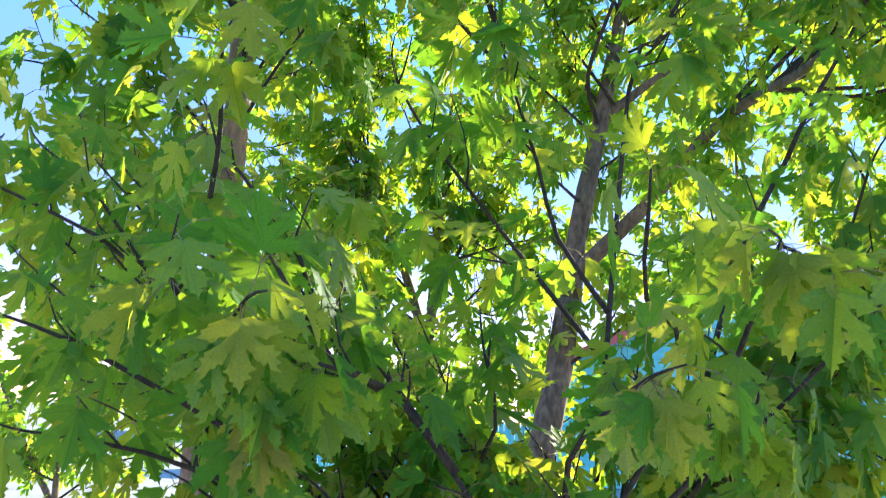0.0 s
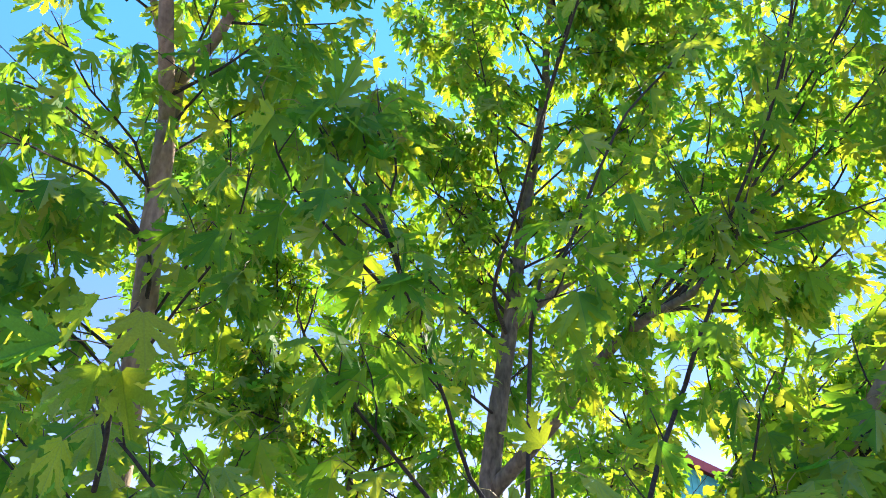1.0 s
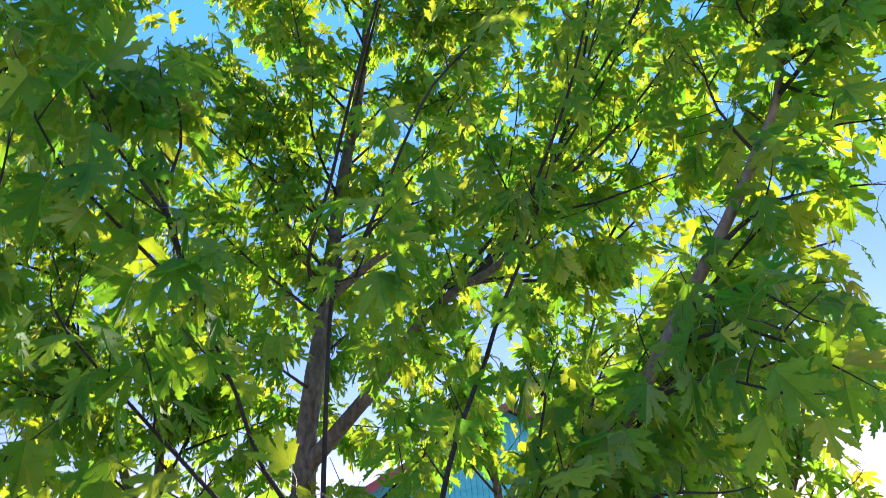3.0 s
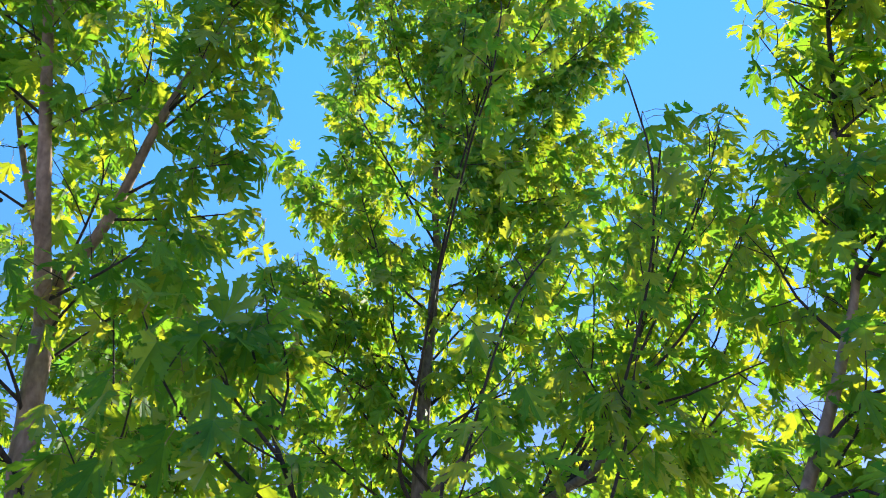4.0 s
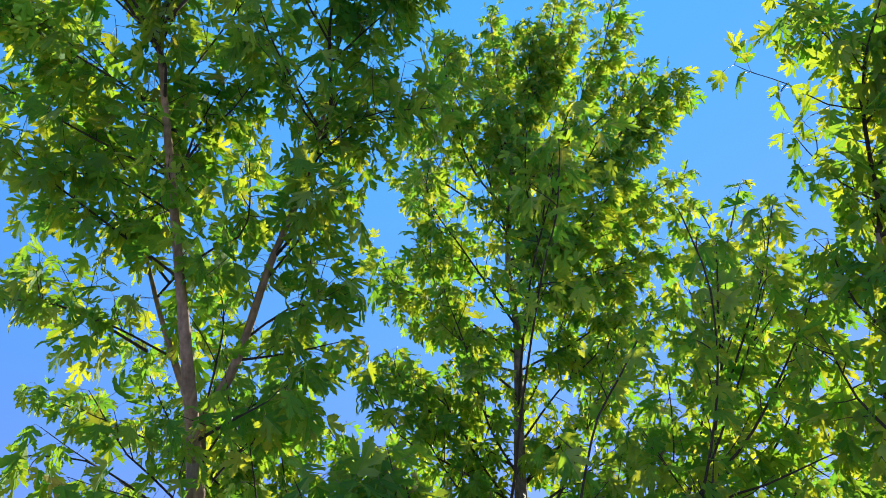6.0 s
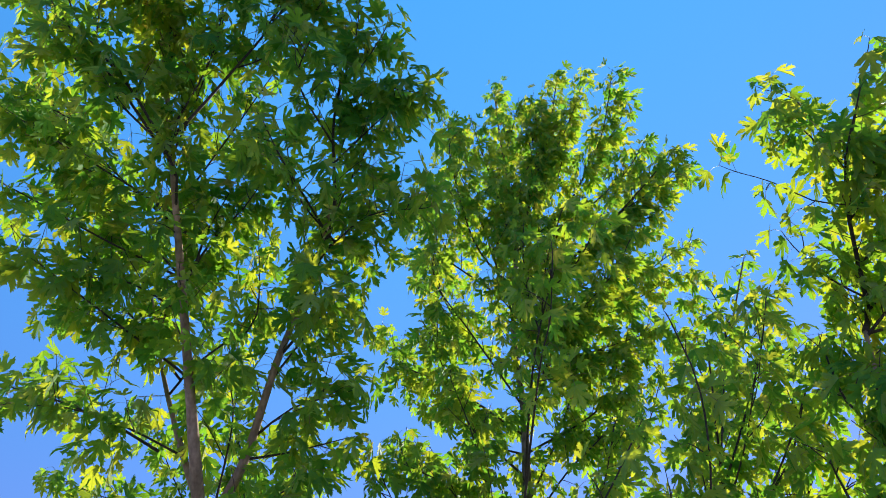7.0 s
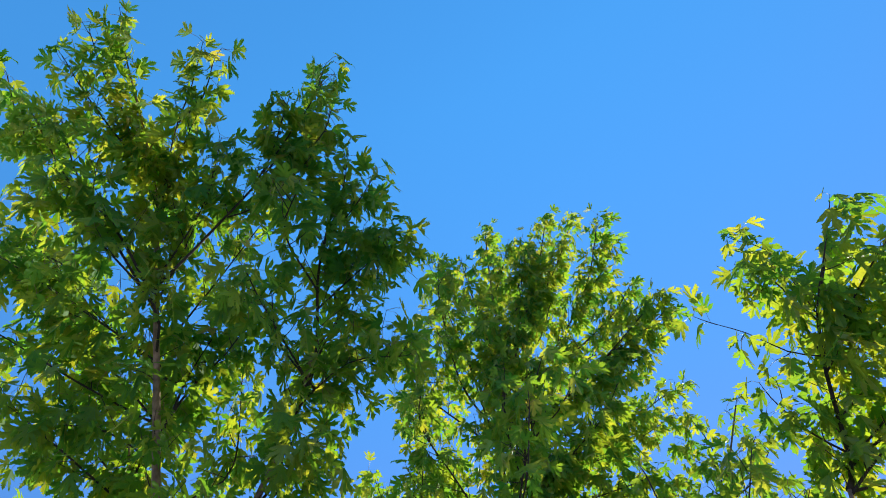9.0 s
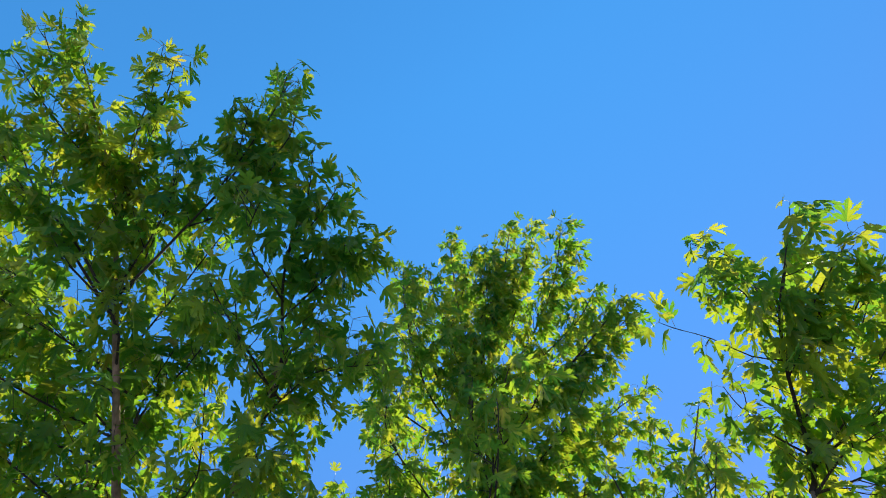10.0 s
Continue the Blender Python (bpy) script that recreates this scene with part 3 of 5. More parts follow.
l("branch", 0.0078, 0.003, 0.25, (-0.81, 2.55, 2.43), (-1.05, 2.38, 2.59), (-1.24, 2.20, 2.69))
l("branch", 0.0078, 0.003, 0.32, (-0.81, 2.57, 1.76), (-0.90, 2.49, 1.92), (-1.04, 2.39, 1.95), (-1.22, 2.30, 1.96))
l("branch", 0.0078, 0.003, 0.32, (-0.81, 2.58, 1.55), (-1.00, 2.69, 1.69), (-1.26, 2.79, 1.77), (-1.46, 2.86, 1.77))
l("branch", 0.0078, 0.003, 0.32, (-0.81, 2.58, 1.33), (-0.91, 2.50, 1.50), (-1.09, 2.40, 1.51))
l("branch", 0.0078, 0.003, 0.32, (-0.82, 2.59, 1.56), (-0.60, 2.49, 1.84), (-0.44, 2.39, 1.96), (-0.37, 2.30, 2.08))
left_maple.dense = 0.88
l("branch", 0.0078, 0.003, 0.25, (-0.89, 1.72, 5.01), (-0.88, 1.50, 5.18), (-1.29, 1.33, 5.72), (-1.70, 1.17, 6.31), (-1.96, 1.02, 7.01))
l("branch", 0.0078, 0.003, 0.2, (-0.89, 1.74, 4.97), (-0.94, 1.85, 5.12), (-1.34, 1.80, 5.49), (-1.81, 1.75, 5.91), (-2.13, 1.71, 6.17))
middle_maple.dense = 1.15
c("trunk", 0.085, 0.06, 0.9, (0.20, 3.42, 0.00), (0.45, 3.45, 1.34), (0.51, 3.48, 1.64), (0.57, 3.50, 2.04))
c("leader", 0.055, 0.03, 0.45, (0.57, 3.50, 2.04), (0.60, 3.50, 2.34), (0.71, 3.52, 2.92), (0.83, 3.53, 3.59), (0.96, 3.55, 4.19))
c("leader", 0.03, 0.012, 0, (0.96, 3.55, 4.19), (1.04, 3.55, 4.61), (1.09, 3.50, 5.15), (1.28, 3.45, 5.95), (1.41, 3.41, 6.67))
c("limb", 0.042, 0.012, 0.35, (0.58, 3.50, 2.15), (0.86, 3.19, 2.44), (0.97, 2.88, 2.59), (1.04, 2.57, 2.64), (1.17, 2.26, 2.67), (1.23, 2.05, 2.78))
c("limb", 0.026, 0.01, 0.3, (0.72, 3.52, 2.97), (0.92, 3.42, 3.12), (1.06, 3.34, 3.20), (1.20, 3.26, 3.23), (1.40, 3.18, 3.33), (1.59, 3.10, 3.44))
c("branch", 0.0101, 0.004, 0.22, (1.16, 3.48, 5.47), (1.82, 3.30, 5.81), (2.44, 3.15, 6.26), (2.67, 3.00, 6.34))
c("branch", 0.0094, 0.004, 0.3, (1.22, 3.46, 5.50), (0.96, 3.37, 6.02), (0.90, 3.23, 6.82), (0.94, 3.13, 7.24))
c("branch", 0.0078, 0.003, 0.15, (1.20, 3.50, 5.22), (1.09, 3.45, 5.45), (0.97, 3.40, 5.59))
c("branch", 0.0078, 0.003, 0.15, (1.08, 3.50, 5.09), (1.42, 3.40, 5.31), (1.65, 3.30, 5.39))
c("branch", 0.0078, 0.003, 0.15, (1.07, 3.51, 4.99), (1.54, 3.40, 5.14), (1.85, 3.33, 5.17))
c("branch", 0.0078, 0.003, 0.15, (1.06, 3.53, 4.86), (1.77, 3.55, 5.01), (2.16, 3.59, 5.12))
c("branch", 0.0094, 0.003, 0.22, (0.94, 3.54, 4.09), (0.63, 3.77, 4.68), (0.30, 3.93, 5.31), (0.19, 4.07, 5.80))
c("branch", 0.0078, 0.003, 0.22, (1.06, 3.53, 4.86), (0.77, 3.80, 5.52), (0.61, 4.00, 6.40), (0.53, 4.14, 6.65))
c("branch", 0.0078, 0.003, 0.22, (1.01, 3.55, 4.43), (1.33, 3.47, 4.97), (1.70, 3.33, 5.31), (1.91, 3.20, 5.46))
c("branch", 0.0094, 0.003, 0.22, (0.88, 3.54, 3.85), (0.45, 3.80, 4.32), (0.18, 3.96, 4.68))
c("branch", 0.0078, 0.003, 0.22, (0.97, 3.55, 4.26), (0.68, 3.53, 4.43), (0.52, 3.47, 5.03), (0.54, 3.42, 5.31))
c("branch", 0.0094, 0.003, 0.22, (0.83, 3.53, 3.59), (0.28, 3.35, 4.02), (0.16, 3.20, 4.19))
c("branch", 0.0094, 0.003, 0.22, (0.81, 3.53, 3.48), (1.33, 3.63, 3.90), (1.87, 3.77, 4.37), (2.25, 3.88, 4.93))
c("branch", 0.0078, 0.003, 0.22, (0.86, 3.54, 3.75), (1.20, 3.53, 4.08), (1.62, 3.57, 4.42), (1.79, 3.59, 4.90))
c("branch", 0.0078, 0.003, 0.22, (0.78, 3.53, 3.31), (0.60, 3.40, 3.58), (0.42, 3.30, 3.98), (0.19, 3.20, 4.12))
c("branch", 0.0078, 0.003, 0.22, (0.73, 3.52, 3.03), (0.53, 3.63, 3.35), (0.26, 3.77, 3.62), (0.05, 3.87, 3.94))
c("branch", 0.0094, 0.003, 0.22, (0.75, 3.52, 3.14), (1.03, 3.43, 3.41), (1.34, 3.37, 3.85), (1.54, 3.31, 4.25))
c("branch", 0.0078, 0.003, 0.22, (0.89, 3.54, 3.90), (1.19, 3.60, 4.32), (1.53, 3.70, 4.91), (1.74, 3.78, 5.53))
middle_maple.dense = 0.47
c("branch", 0.0094, 0.003, 0.22, (1.00, 2.72, 2.62), (1.22, 2.63, 2.93), (1.33, 2.52, 3.11), (1.36, 2.40, 3.31))
c("branch", 0.0094, 0.003, 0.22, (1.08, 2.46, 2.65), (1.34, 2.33, 2.86), (1.54, 2.17, 2.87), (1.70, 2.00, 2.88))
c("branch", 0.0094, 0.003, 0.22, (1.16, 2.28, 2.67), (1.36, 2.30, 2.94), (1.64, 2.30, 3.48), (1.85, 2.30, 3.93))
middle_maple.dense = 1.15
c("branch", 0.0094, 0.003, 0.22, (0.52, 3.48, 1.70), (0.85, 3.33, 1.95), (1.14, 3.27, 2.19), (1.29, 3.20, 2.31))
c("branch", 0.0086, 0.003, 0.22, (1.06, 3.52, 4.90), (1.51, 3.33, 5.15), (1.88, 3.17, 5.40), (2.03, 3.00, 5.57))
c("branch", 0.0086, 0.003, 0.22, (1.04, 3.55, 4.61), (0.77, 3.40, 5.18), (0.57, 3.30, 5.65), (0.65, 3.22, 6.03))
c("branch", 0.0086, 0.003, 0.22, (1.00, 3.55, 4.39), (0.61, 3.65, 4.88), (0.23, 3.77, 5.24))
c("branch", 0.0086, 0.003, 0.22, (0.97, 3.55, 4.26), (1.60, 3.60, 4.56), (2.17, 3.69, 5.15))
c("branch", 0.0078, 0.003, 0.22, (1.14, 3.49, 5.13), (1.06, 3.40, 6.23), (0.96, 3.35, 7.04), (0.99, 3.31, 7.43))
c("branch", 0.0078, 0.003, 0.22, (0.99, 3.41, 5.57), (0.63, 3.50, 6.18), (0.62, 3.59, 6.85))
c("branch", 0.0086, 0.003, 0.22, (0.79, 3.53, 3.37), (0.43, 3.37, 3.60), (0.13, 3.23, 3.78), (0.02, 3.10, 4.02))
c("branch", 0.0086, 0.003, 0.22, (0.78, 3.53, 3.31), (1.17, 3.40, 3.47), (1.56, 3.30, 3.57), (1.72, 3.23, 3.74))
c("branch", 0.0094, 0.003, 0.22, (0.79, 3.48, 3.02), (0.45, 3.35, 3.42), (0.26, 3.31, 3.82))
c("branch", 0.0094, 0.003, 0.22, (0.70, 3.52, 2.87), (0.34, 3.50, 3.19), (0.12, 3.58, 3.47))
middle_maple.dense = 0.47
c("branch", 0.0094, 0.003, 0.22, (1.08, 2.70, 2.73), (1.21, 2.80, 2.80), (1.45, 2.70, 3.06), (1.65, 2.60, 3.47), (1.81, 2.52, 3.93))
c("branch", 0.0094, 0.003, 0.22, (1.13, 2.75, 2.75), (1.58, 2.57, 2.94), (1.93, 2.43, 3.24), (2.10, 2.33, 3.61))
c("branch", 0.0094, 0.003, 0.22, (1.21, 2.72, 2.78), (1.61, 2.63, 2.76), (2.06, 2.57, 3.08), (2.32, 2.52, 3.35))
middle_maple.dense = 1.15
c("branch", 0.0086, 0.003, 0.22, (0.63, 3.50, 2.51), (0.30, 3.20, 2.66), (0.06, 3.06, 2.77))
c("branch", 0.0086, 0.003, 0.22, (0.82, 3.53, 3.54), (0.66, 3.30, 3.81), (0.60, 3.20, 4.30), (0.53, 3.13, 4.63))
c("branch", 0.007, 0.003, 0.15, (0.71, 3.52, 2.92), (0.95, 3.77, 3.26), (1.15, 3.94, 3.47))
c("branch", 0.007, 0.003, 0.15, (0.66, 3.51, 2.66), (0.87, 3.72, 2.87), (1.03, 3.84, 3.00))
c("branch", 0.007, 0.003, 0.15, (0.81, 3.53, 3.48), (1.05, 3.72, 3.74), (1.21, 3.84, 3.84))
c("branch", 0.007, 0.003, 0.15, (0.71, 3.53, 3.05), (0.63, 3.67, 3.27), (0.60, 3.76, 3.47))
middle_maple.dense = 0.47
c("branch", 0.0101, 0.004, 0.35, (0.90, 3.54, 3.95), (0.92, 3.10, 4.16), (0.98, 2.70, 4.41), (1.00, 2.30, 4.45), (1.03, 2.02, 4.48))
c("branch", 0.0094, 0.004, 0.2, (1.03, 2.60, 2.64), (1.54, 2.37, 3.24), (1.57, 1.98, 3.62), (1.50, 1.71, 3.69))
c("branch", 0.0101, 0.004, 0.2, (1.08, 2.46, 2.65), (1.79, 2.70, 2.88), (2.06, 2.50, 3.29), (2.34, 2.30, 3.67), (2.46, 2.10, 3.75))
c("branch", 0.0078, 0.003, 0.2, (1.09, 2.44, 2.65), (1.95, 2.35, 3.41), (2.09, 2.08, 3.67))
c("branch", 0.0078, 0.003, 0.2, (1.12, 2.38, 2.65), (1.63, 2.10, 3.37), (1.69, 1.80, 3.58))
middle_maple.dense = 0.88
b("trunk", 0.055, 0.045, 0.9, (0.05, 4.70, 0.00), (-0.02, 4.70, 0.94), (-0.07, 4.70, 1.60), (-0.13, 4.70, 1.91))
b("limb", 0.035, 0.008, 0.2, (-0.12, 4.70, 1.89), (-0.37, 4.80, 2.58), (-0.69, 4.90, 3.40), (-0.97, 5.00, 4.09))
b("limb", 0.035, 0.008, 0.2, (-0.12, 4.70, 1.87), (-0.09, 4.67, 2.60), (-0.05, 4.63, 3.17), (-0.06, 4.60, 3.76))
b("branch", 0.0094, 0.003, 0.2, (-0.11, 4.69, 2.18), (0.10, 4.60, 2.67), (0.22, 4.50, 3.25), (0.30, 4.40, 3.68))
b("branch", 0.0094, 0.003, 0.2, (-0.24, 4.75, 2.23), (-0.60, 4.80, 2.61), (-0.95, 4.90, 2.98))
b("branch", 0.0094, 0.003, 0.2, (-0.40, 4.81, 2.65), (-0.80, 4.93, 2.99), (-1.20, 5.07, 3.58), (-1.35, 5.20, 3.95))
b("branch", 0.0094, 0.003, 0.2, (-0.12, 4.70, 1.93), (0.22, 4.55, 2.30), (0.51, 4.40, 2.57))
b("branch", 0.0094, 0.003, 0.2, (-0.07, 4.70, 1.56), (-0.52, 4.65, 1.78), (-0.89, 4.60, 2.04))
b("branch", 0.0094, 0.003, 0.2, (-0.05, 4.70, 1.37), (0.32, 4.65, 1.62), (0.59, 4.60, 1.84))
b("branch", 0.0094, 0.003, 0.2, (-0.11, 4.69, 1.99), (-0.55, 4.57, 2.26), (-0.82, 4.43, 2.33), (-1.10, 4.30, 2.42))
b("branch", 0.0094, 0.003, 0.2, (-0.42, 4.77, 2.42), (-0.62, 4.73, 2.90), (-0.65, 4.77, 3.35), (-0.50, 4.80, 3.92))
b("branch", 0.0094, 0.003, 0.2, (-0.07, 4.65, 2.90), (0.15, 4.53, 3.18), (0.43, 4.47, 3.33), (0.59, 4.40, 3.69))
b("branch", 0.0094, 0.003, 0.2, (-0.50, 4.84, 2.92), (-0.97, 4.87, 3.29), (-1.38, 4.93, 3.25), (-1.67, 5.00, 3.52))
b("branch", 0.0094, 0.003, 0.2, (-0.08, 4.70, 1.67), (-0.82, 4.43, 1.68), (-1.13, 4.30, 1.72))
b("branch", 0.0094, 0.003, 0.3, (-0.11, 4.68, 2.31), (0.28, 4.80, 2.13), (0.62, 4.90, 2.39), (1.09, 5.00, 2.59))
b("branch", 0.0094, 0.003, 0.2, (-0.37, 4.80, 2.58), (-0.70, 4.67, 3.15), (-1.02, 4.63, 3.45), (-1.21, 4.60, 3.59))
b("branch", 0.0094, 0.003, 0.2, (-0.61, 4.88, 3.20), (-0.94, 4.97, 3.98), (-1.21, 5.03, 4.43), (-1.40, 5.10, 5.14))
b("limb", 0.026, 0.006, 0.1, (-0.94, 4.99, 4.04), (-1.05, 4.95, 4.60), (-1.10, 4.90, 5.10))
b("branch", 0.0094, 0.003, 0.1, (-0.97, 5.00, 4.09), (-1.50, 4.90, 4.70), (-1.90, 4.70, 5.60))
b("branch", 0.0094, 0.003, 0.1, (-1.06, 4.95, 4.64), (-0.75, 4.80, 4.80), (-0.65, 4.70, 5.00))
b("branch", 0.0094, 0.003, 0.1, (-0.06, 4.60, 3.71), (-0.15, 4.70, 4.20), (-0.30, 4.70, 4.50))
b("branch", 0.0094, 0.003, 0.1, (-0.88, 4.97, 3.87), (-0.60, 4.80, 4.20), (-0.50, 4.70, 4.60))
b("branch", 0.0094, 0.003, 0.15, (-0.81, 4.93, 3.68), (-1.50, 4.80, 3.90), (-2.00, 4.70, 4.30))
b("branch", 0.0094, 0.003, 0.2, (-0.03, 4.70, 1.07), (-0.42, 4.60, 1.38), (-0.74, 4.50, 1.43), (-1.13, 4.40, 1.54))
b("branch", 0.0094, 0.003, 0.2, (-0.03, 4.70, 1.01), (0.33, 4.63, 1.29), (0.66, 4.57, 1.44), (0.91, 4.50, 1.65))
b("branch", 0.0094, 0.003, 0.1, (-0.99, 4.97, 4.27), (-1.80, 4.90, 4.80), (-2.60, 4.70, 5.20))
b("branch", 0.0094, 0.003, 0.15, (-0.02, 4.65, 2.38), (0.25, 4.63, 2.86), (0.53, 4.57, 3.07), (0.75, 4.50, 3.20))
b("branch", 0.0094, 0.003, 0.15, (-0.04, 4.66, 2.34), (-0.31, 4.63, 2.64), (-0.80, 4.57, 2.83), (-1.14, 4.50, 2.95))
b("branch", 0.0094, 0.003, 0.15, (-0.10, 4.67, 2.49), (-0.19, 4.77, 3.04), (-0.38, 4.83, 3.54), (-0.58, 4.90, 4.10))
b("branch", 0.0094, 0.003, 0.15, (0.03, 4.65, 2.46), (0.38, 4.55, 2.56), (0.71, 4.40, 2.60))
b("branch", 0.0094, 0.003, 0.1, (-0.09, 4.70, 1.70), (-0.16, 4.50, 1.92), (-0.50, 4.30, 1.93))
b("branch", 0.0094, 0.003, 0.1, (0.24, 4.66, 1.56), (-0.12, 4.50, 1.71), (-0.45, 4.30, 1.67))
b("branch", 0.0094, 0.003, 0.1, (0.18, 4.64, 1.59), (0.36, 4.50, 1.77), (0.59, 4.30, 1.81))
b("branch", 0.0094, 0.003, 0.1, (-0.03, 4.70, 1.07), (0.20, 4.55, 1.19), (0.39, 4.40, 1.18))
far_maple.dense = 0.9
d("trunk", 0.05, 0.042, 0.9, (2.45, 4.90, 0.00), (2.02, 4.90, 1.46), (2.04, 4.90, 1.94))
d("limb", 0.034, 0.008, 0.2, (2.04, 4.90, 1.94), (2.01, 4.87, 2.42), (1.92, 4.83, 2.93), (1.90, 4.80, 3.41))
d("limb", 0.034, 0.008, 0.2, (2.04, 4.90, 1.94), (2.35, 4.83, 2.41), (2.72, 4.77, 2.85), (2.98, 4.70, 3.40))
d("branch", 0.0109, 0.003, 0.2, (2.02, 4.87, 2.33), (1.62, 4.87, 2.63), (1.35, 4.83, 2.77), (1.18, 4.80, 3.15))
d("branch", 0.0109, 0.003, 0.2, (2.17, 4.87, 2.14), (2.73, 4.80, 2.48), (3.19, 4.70, 2.91), (3.50, 4.60, 3.37))
d("branch", 0.0094, 0.003, 0.2, (2.47, 4.81, 2.56), (2.38, 4.83, 3.02), (2.43, 4.87, 3.45), (2.66, 4.90, 3.92))
d("branch", 0.0094, 0.003, 0.2, (2.72, 4.77, 2.85), (3.17, 4.70, 3.15), (3.44, 4.60, 3.46), (3.61, 4.50, 3.68))
d("branch", 0.0094, 0.003, 0.2, (1.98, 4.85, 2.63), (1.64, 5.05, 3.07), (1.67, 5.20, 3.74))
d("branch", 0.0094, 0.003, 0.2, (2.04, 4.89, 2.06), (1.68, 4.67, 2.38), (1.43, 4.53, 2.46), (0.84, 4.40, 2.53))
d("branch", 0.0094, 0.003, 0.2, (2.86, 4.73, 3.12), (2.64, 4.73, 3.32), (2.28, 4.67, 3.54), (2.11, 4.60, 3.68))
d("branch", 0.0094, 0.003, 0.2, (2.24, 4.86, 2.26), (2.95, 4.80, 2.41), (3.61, 4.70, 2.69))
d("branch", 0.0094, 0.003, 0.2, (2.98, 4.70, 3.40), (3.11, 4.65, 3.55), (3.17, 4.60, 3.71))
d("branch", 0.0094, 0.003, 0.2, (3.27, 4.67, 3.03), (3.85, 4.75, 3.35), (4.37, 4.80, 3.74))
far_maple.dense = 0.58
d("limb", 0.022, 0.006, 0.2, (2.12, 4.61, 3.67), (2.45, 4.30, 4.03), (2.72, 4.13, 4.74), (3.03, 3.97, 5.34), (3.30, 3.80, 5.85))
d("branch", 0.0094, 0.003, 0.2, (2.67, 4.16, 4.62), (2.59, 3.97, 5.07), (2.49, 3.85, 5.26))
d("branch", 0.0094, 0.003, 0.2, (2.80, 4.09, 4.90), (2.85, 3.95, 5.02), (3.00, 3.58, 5.01), (3.07, 3.20, 5.09))
d("branch", 0.0094, 0.003, 0.2, (2.61, 4.20, 4.43), (2.85, 3.75, 4.64), (3.05, 3.40, 4.68))
d("branch", 0.0094, 0.003, 0.2, (2.93, 4.02, 5.15), (2.95, 3.88, 5.51), (2.90, 3.85, 5.74))
d("branch", 0.0094, 0.003, 0.2, (2.58, 4.21, 4.37), (2.36, 4.05, 4.63), (2.22, 3.90, 4.85))
d("branch", 0.0094, 0.003, 0.2, (2.56, 4.22, 4.31), (2.64, 3.70, 4.19), (2.82, 3.20, 4.19))
far_maple.dense = 0.9
d("branch", 0.0094, 0.003, 0.2, (2.04, 4.89, 2.10), (1.79, 4.80, 2.62), (1.62, 4.70, 3.05), (1.31, 4.60, 3.33))
d("branch", 0.0094, 0.003, 0.2, (2.21, 4.87, 2.16), (2.53, 4.73, 2.61), (2.44, 4.57, 3.10), (2.16, 4.40, 3.27))
d("branch", 0.0094, 0.003, 0.2, (2.12, 4.88, 2.06), (2.01, 5.00, 2.29), (1.67, 5.10, 2.45), (1.30, 5.20, 2.54))
d("branch", 0.0094, 0.003, 0.2, (2.36, 4.85, 2.28), (2.93, 4.77, 2.70), (3.26, 4.63, 3.05), (3.62, 4.50, 3.18))
e("trunk", 0.05, 0.04, 0.9, (-3.35, 6.60, 0.00), (-3.18, 6.60, 0.12), (-3.23, 6.60, 0.57))
e("limb", 0.03, 0.006, 0.1, (-3.23, 6.60, 0.57), (-3.25, 6.57, 1.21), (-3.16, 6.53, 1.99), (-3.23, 6.50, 2.79))
e("limb", 0.03, 0.006, 0.1, (-3.23, 6.60, 0.57), (-3.63, 6.67, 1.10), (-3.97, 6.73, 1.66), (-4.39, 6.80, 2.58))
e("branch", 0.0109, 0.003, 0.1, (-3.25, 6.57, 1.10), (-2.84, 6.53, 1.52), (-2.47, 6.47, 1.82), (-2.26, 6.40, 2.22))
e("branch", 0.0109, 0.003, 0.1, (-3.23, 6.60, 0.62), (-2.77, 6.57, 0.96), (-2.30, 6.53, 1.08), (-1.94, 6.50, 1.38))
e("branch", 0.0109, 0.003, 0.1, (-3.21, 6.55, 1.53), (-3.52, 6.55, 1.97), (-3.70, 6.50, 2.56))
e("branch", 0.0109, 0.003, 0.1, (-3.46, 6.64, 0.87), (-4.07, 6.75, 1.07), (-4.76, 6.90, 1.23))
e("branch", 0.0109, 0.003, 0.1, (-3.17, 6.54, 1.86), (-2.78, 6.45, 2.29), (-2.69, 6.30, 2.77))
e("branch", 0.0109, 0.003, 0.1, (-3.24, 6.59, 0.78), (-3.57, 6.45, 0.92), (-3.84, 6.30, 0.83))
g("trunk", 0.04, 0.034, 0.9, (2.90, 3.40, 0.00), (2.92, 3.40, 0.60), (2.95, 3.40, 1.20))
g("limb", 0.026, 0.006, 0.1, (2.95, 3.40, 1.20), (2.86, 3.40, 1.54), (2.77, 3.33, 1.86), (2.54, 3.27, 2.11), (2.39, 3.20, 2.42))
g("limb", 0.026, 0.006, 0.1, (2.86, 3.40, 1.54), (3.09, 3.30, 1.93), (3.18, 3.20, 2.28), (3.34, 3.10, 2.57))
g("branch", 0.0094, 0.003, 0.1, (2.82, 3.37, 1.70), (2.46, 3.35, 1.83), (2.15, 3.30, 1.97))
g("branch", 0.0094, 0.003, 0.1, (2.92, 3.38, 1.64), (3.06, 3.30, 1.71), (3.32, 3.20, 1.84))
g("branch", 0.0094, 0.003, 0.1, (2.79, 3.35, 1.81), (3.03, 3.45, 2.12), (3.18, 3.50, 2.38))
g("branch", 0.0094, 0.003, 0.1, (2.66, 3.30, 1.98), (2.25, 3.20, 2.18), (1.89, 3.00, 2.22))
g("branch", 0.0094, 0.003, 0.1, (3.13, 3.27, 2.05), (2.92, 3.15, 2.24), (2.82, 3.00, 2.43))
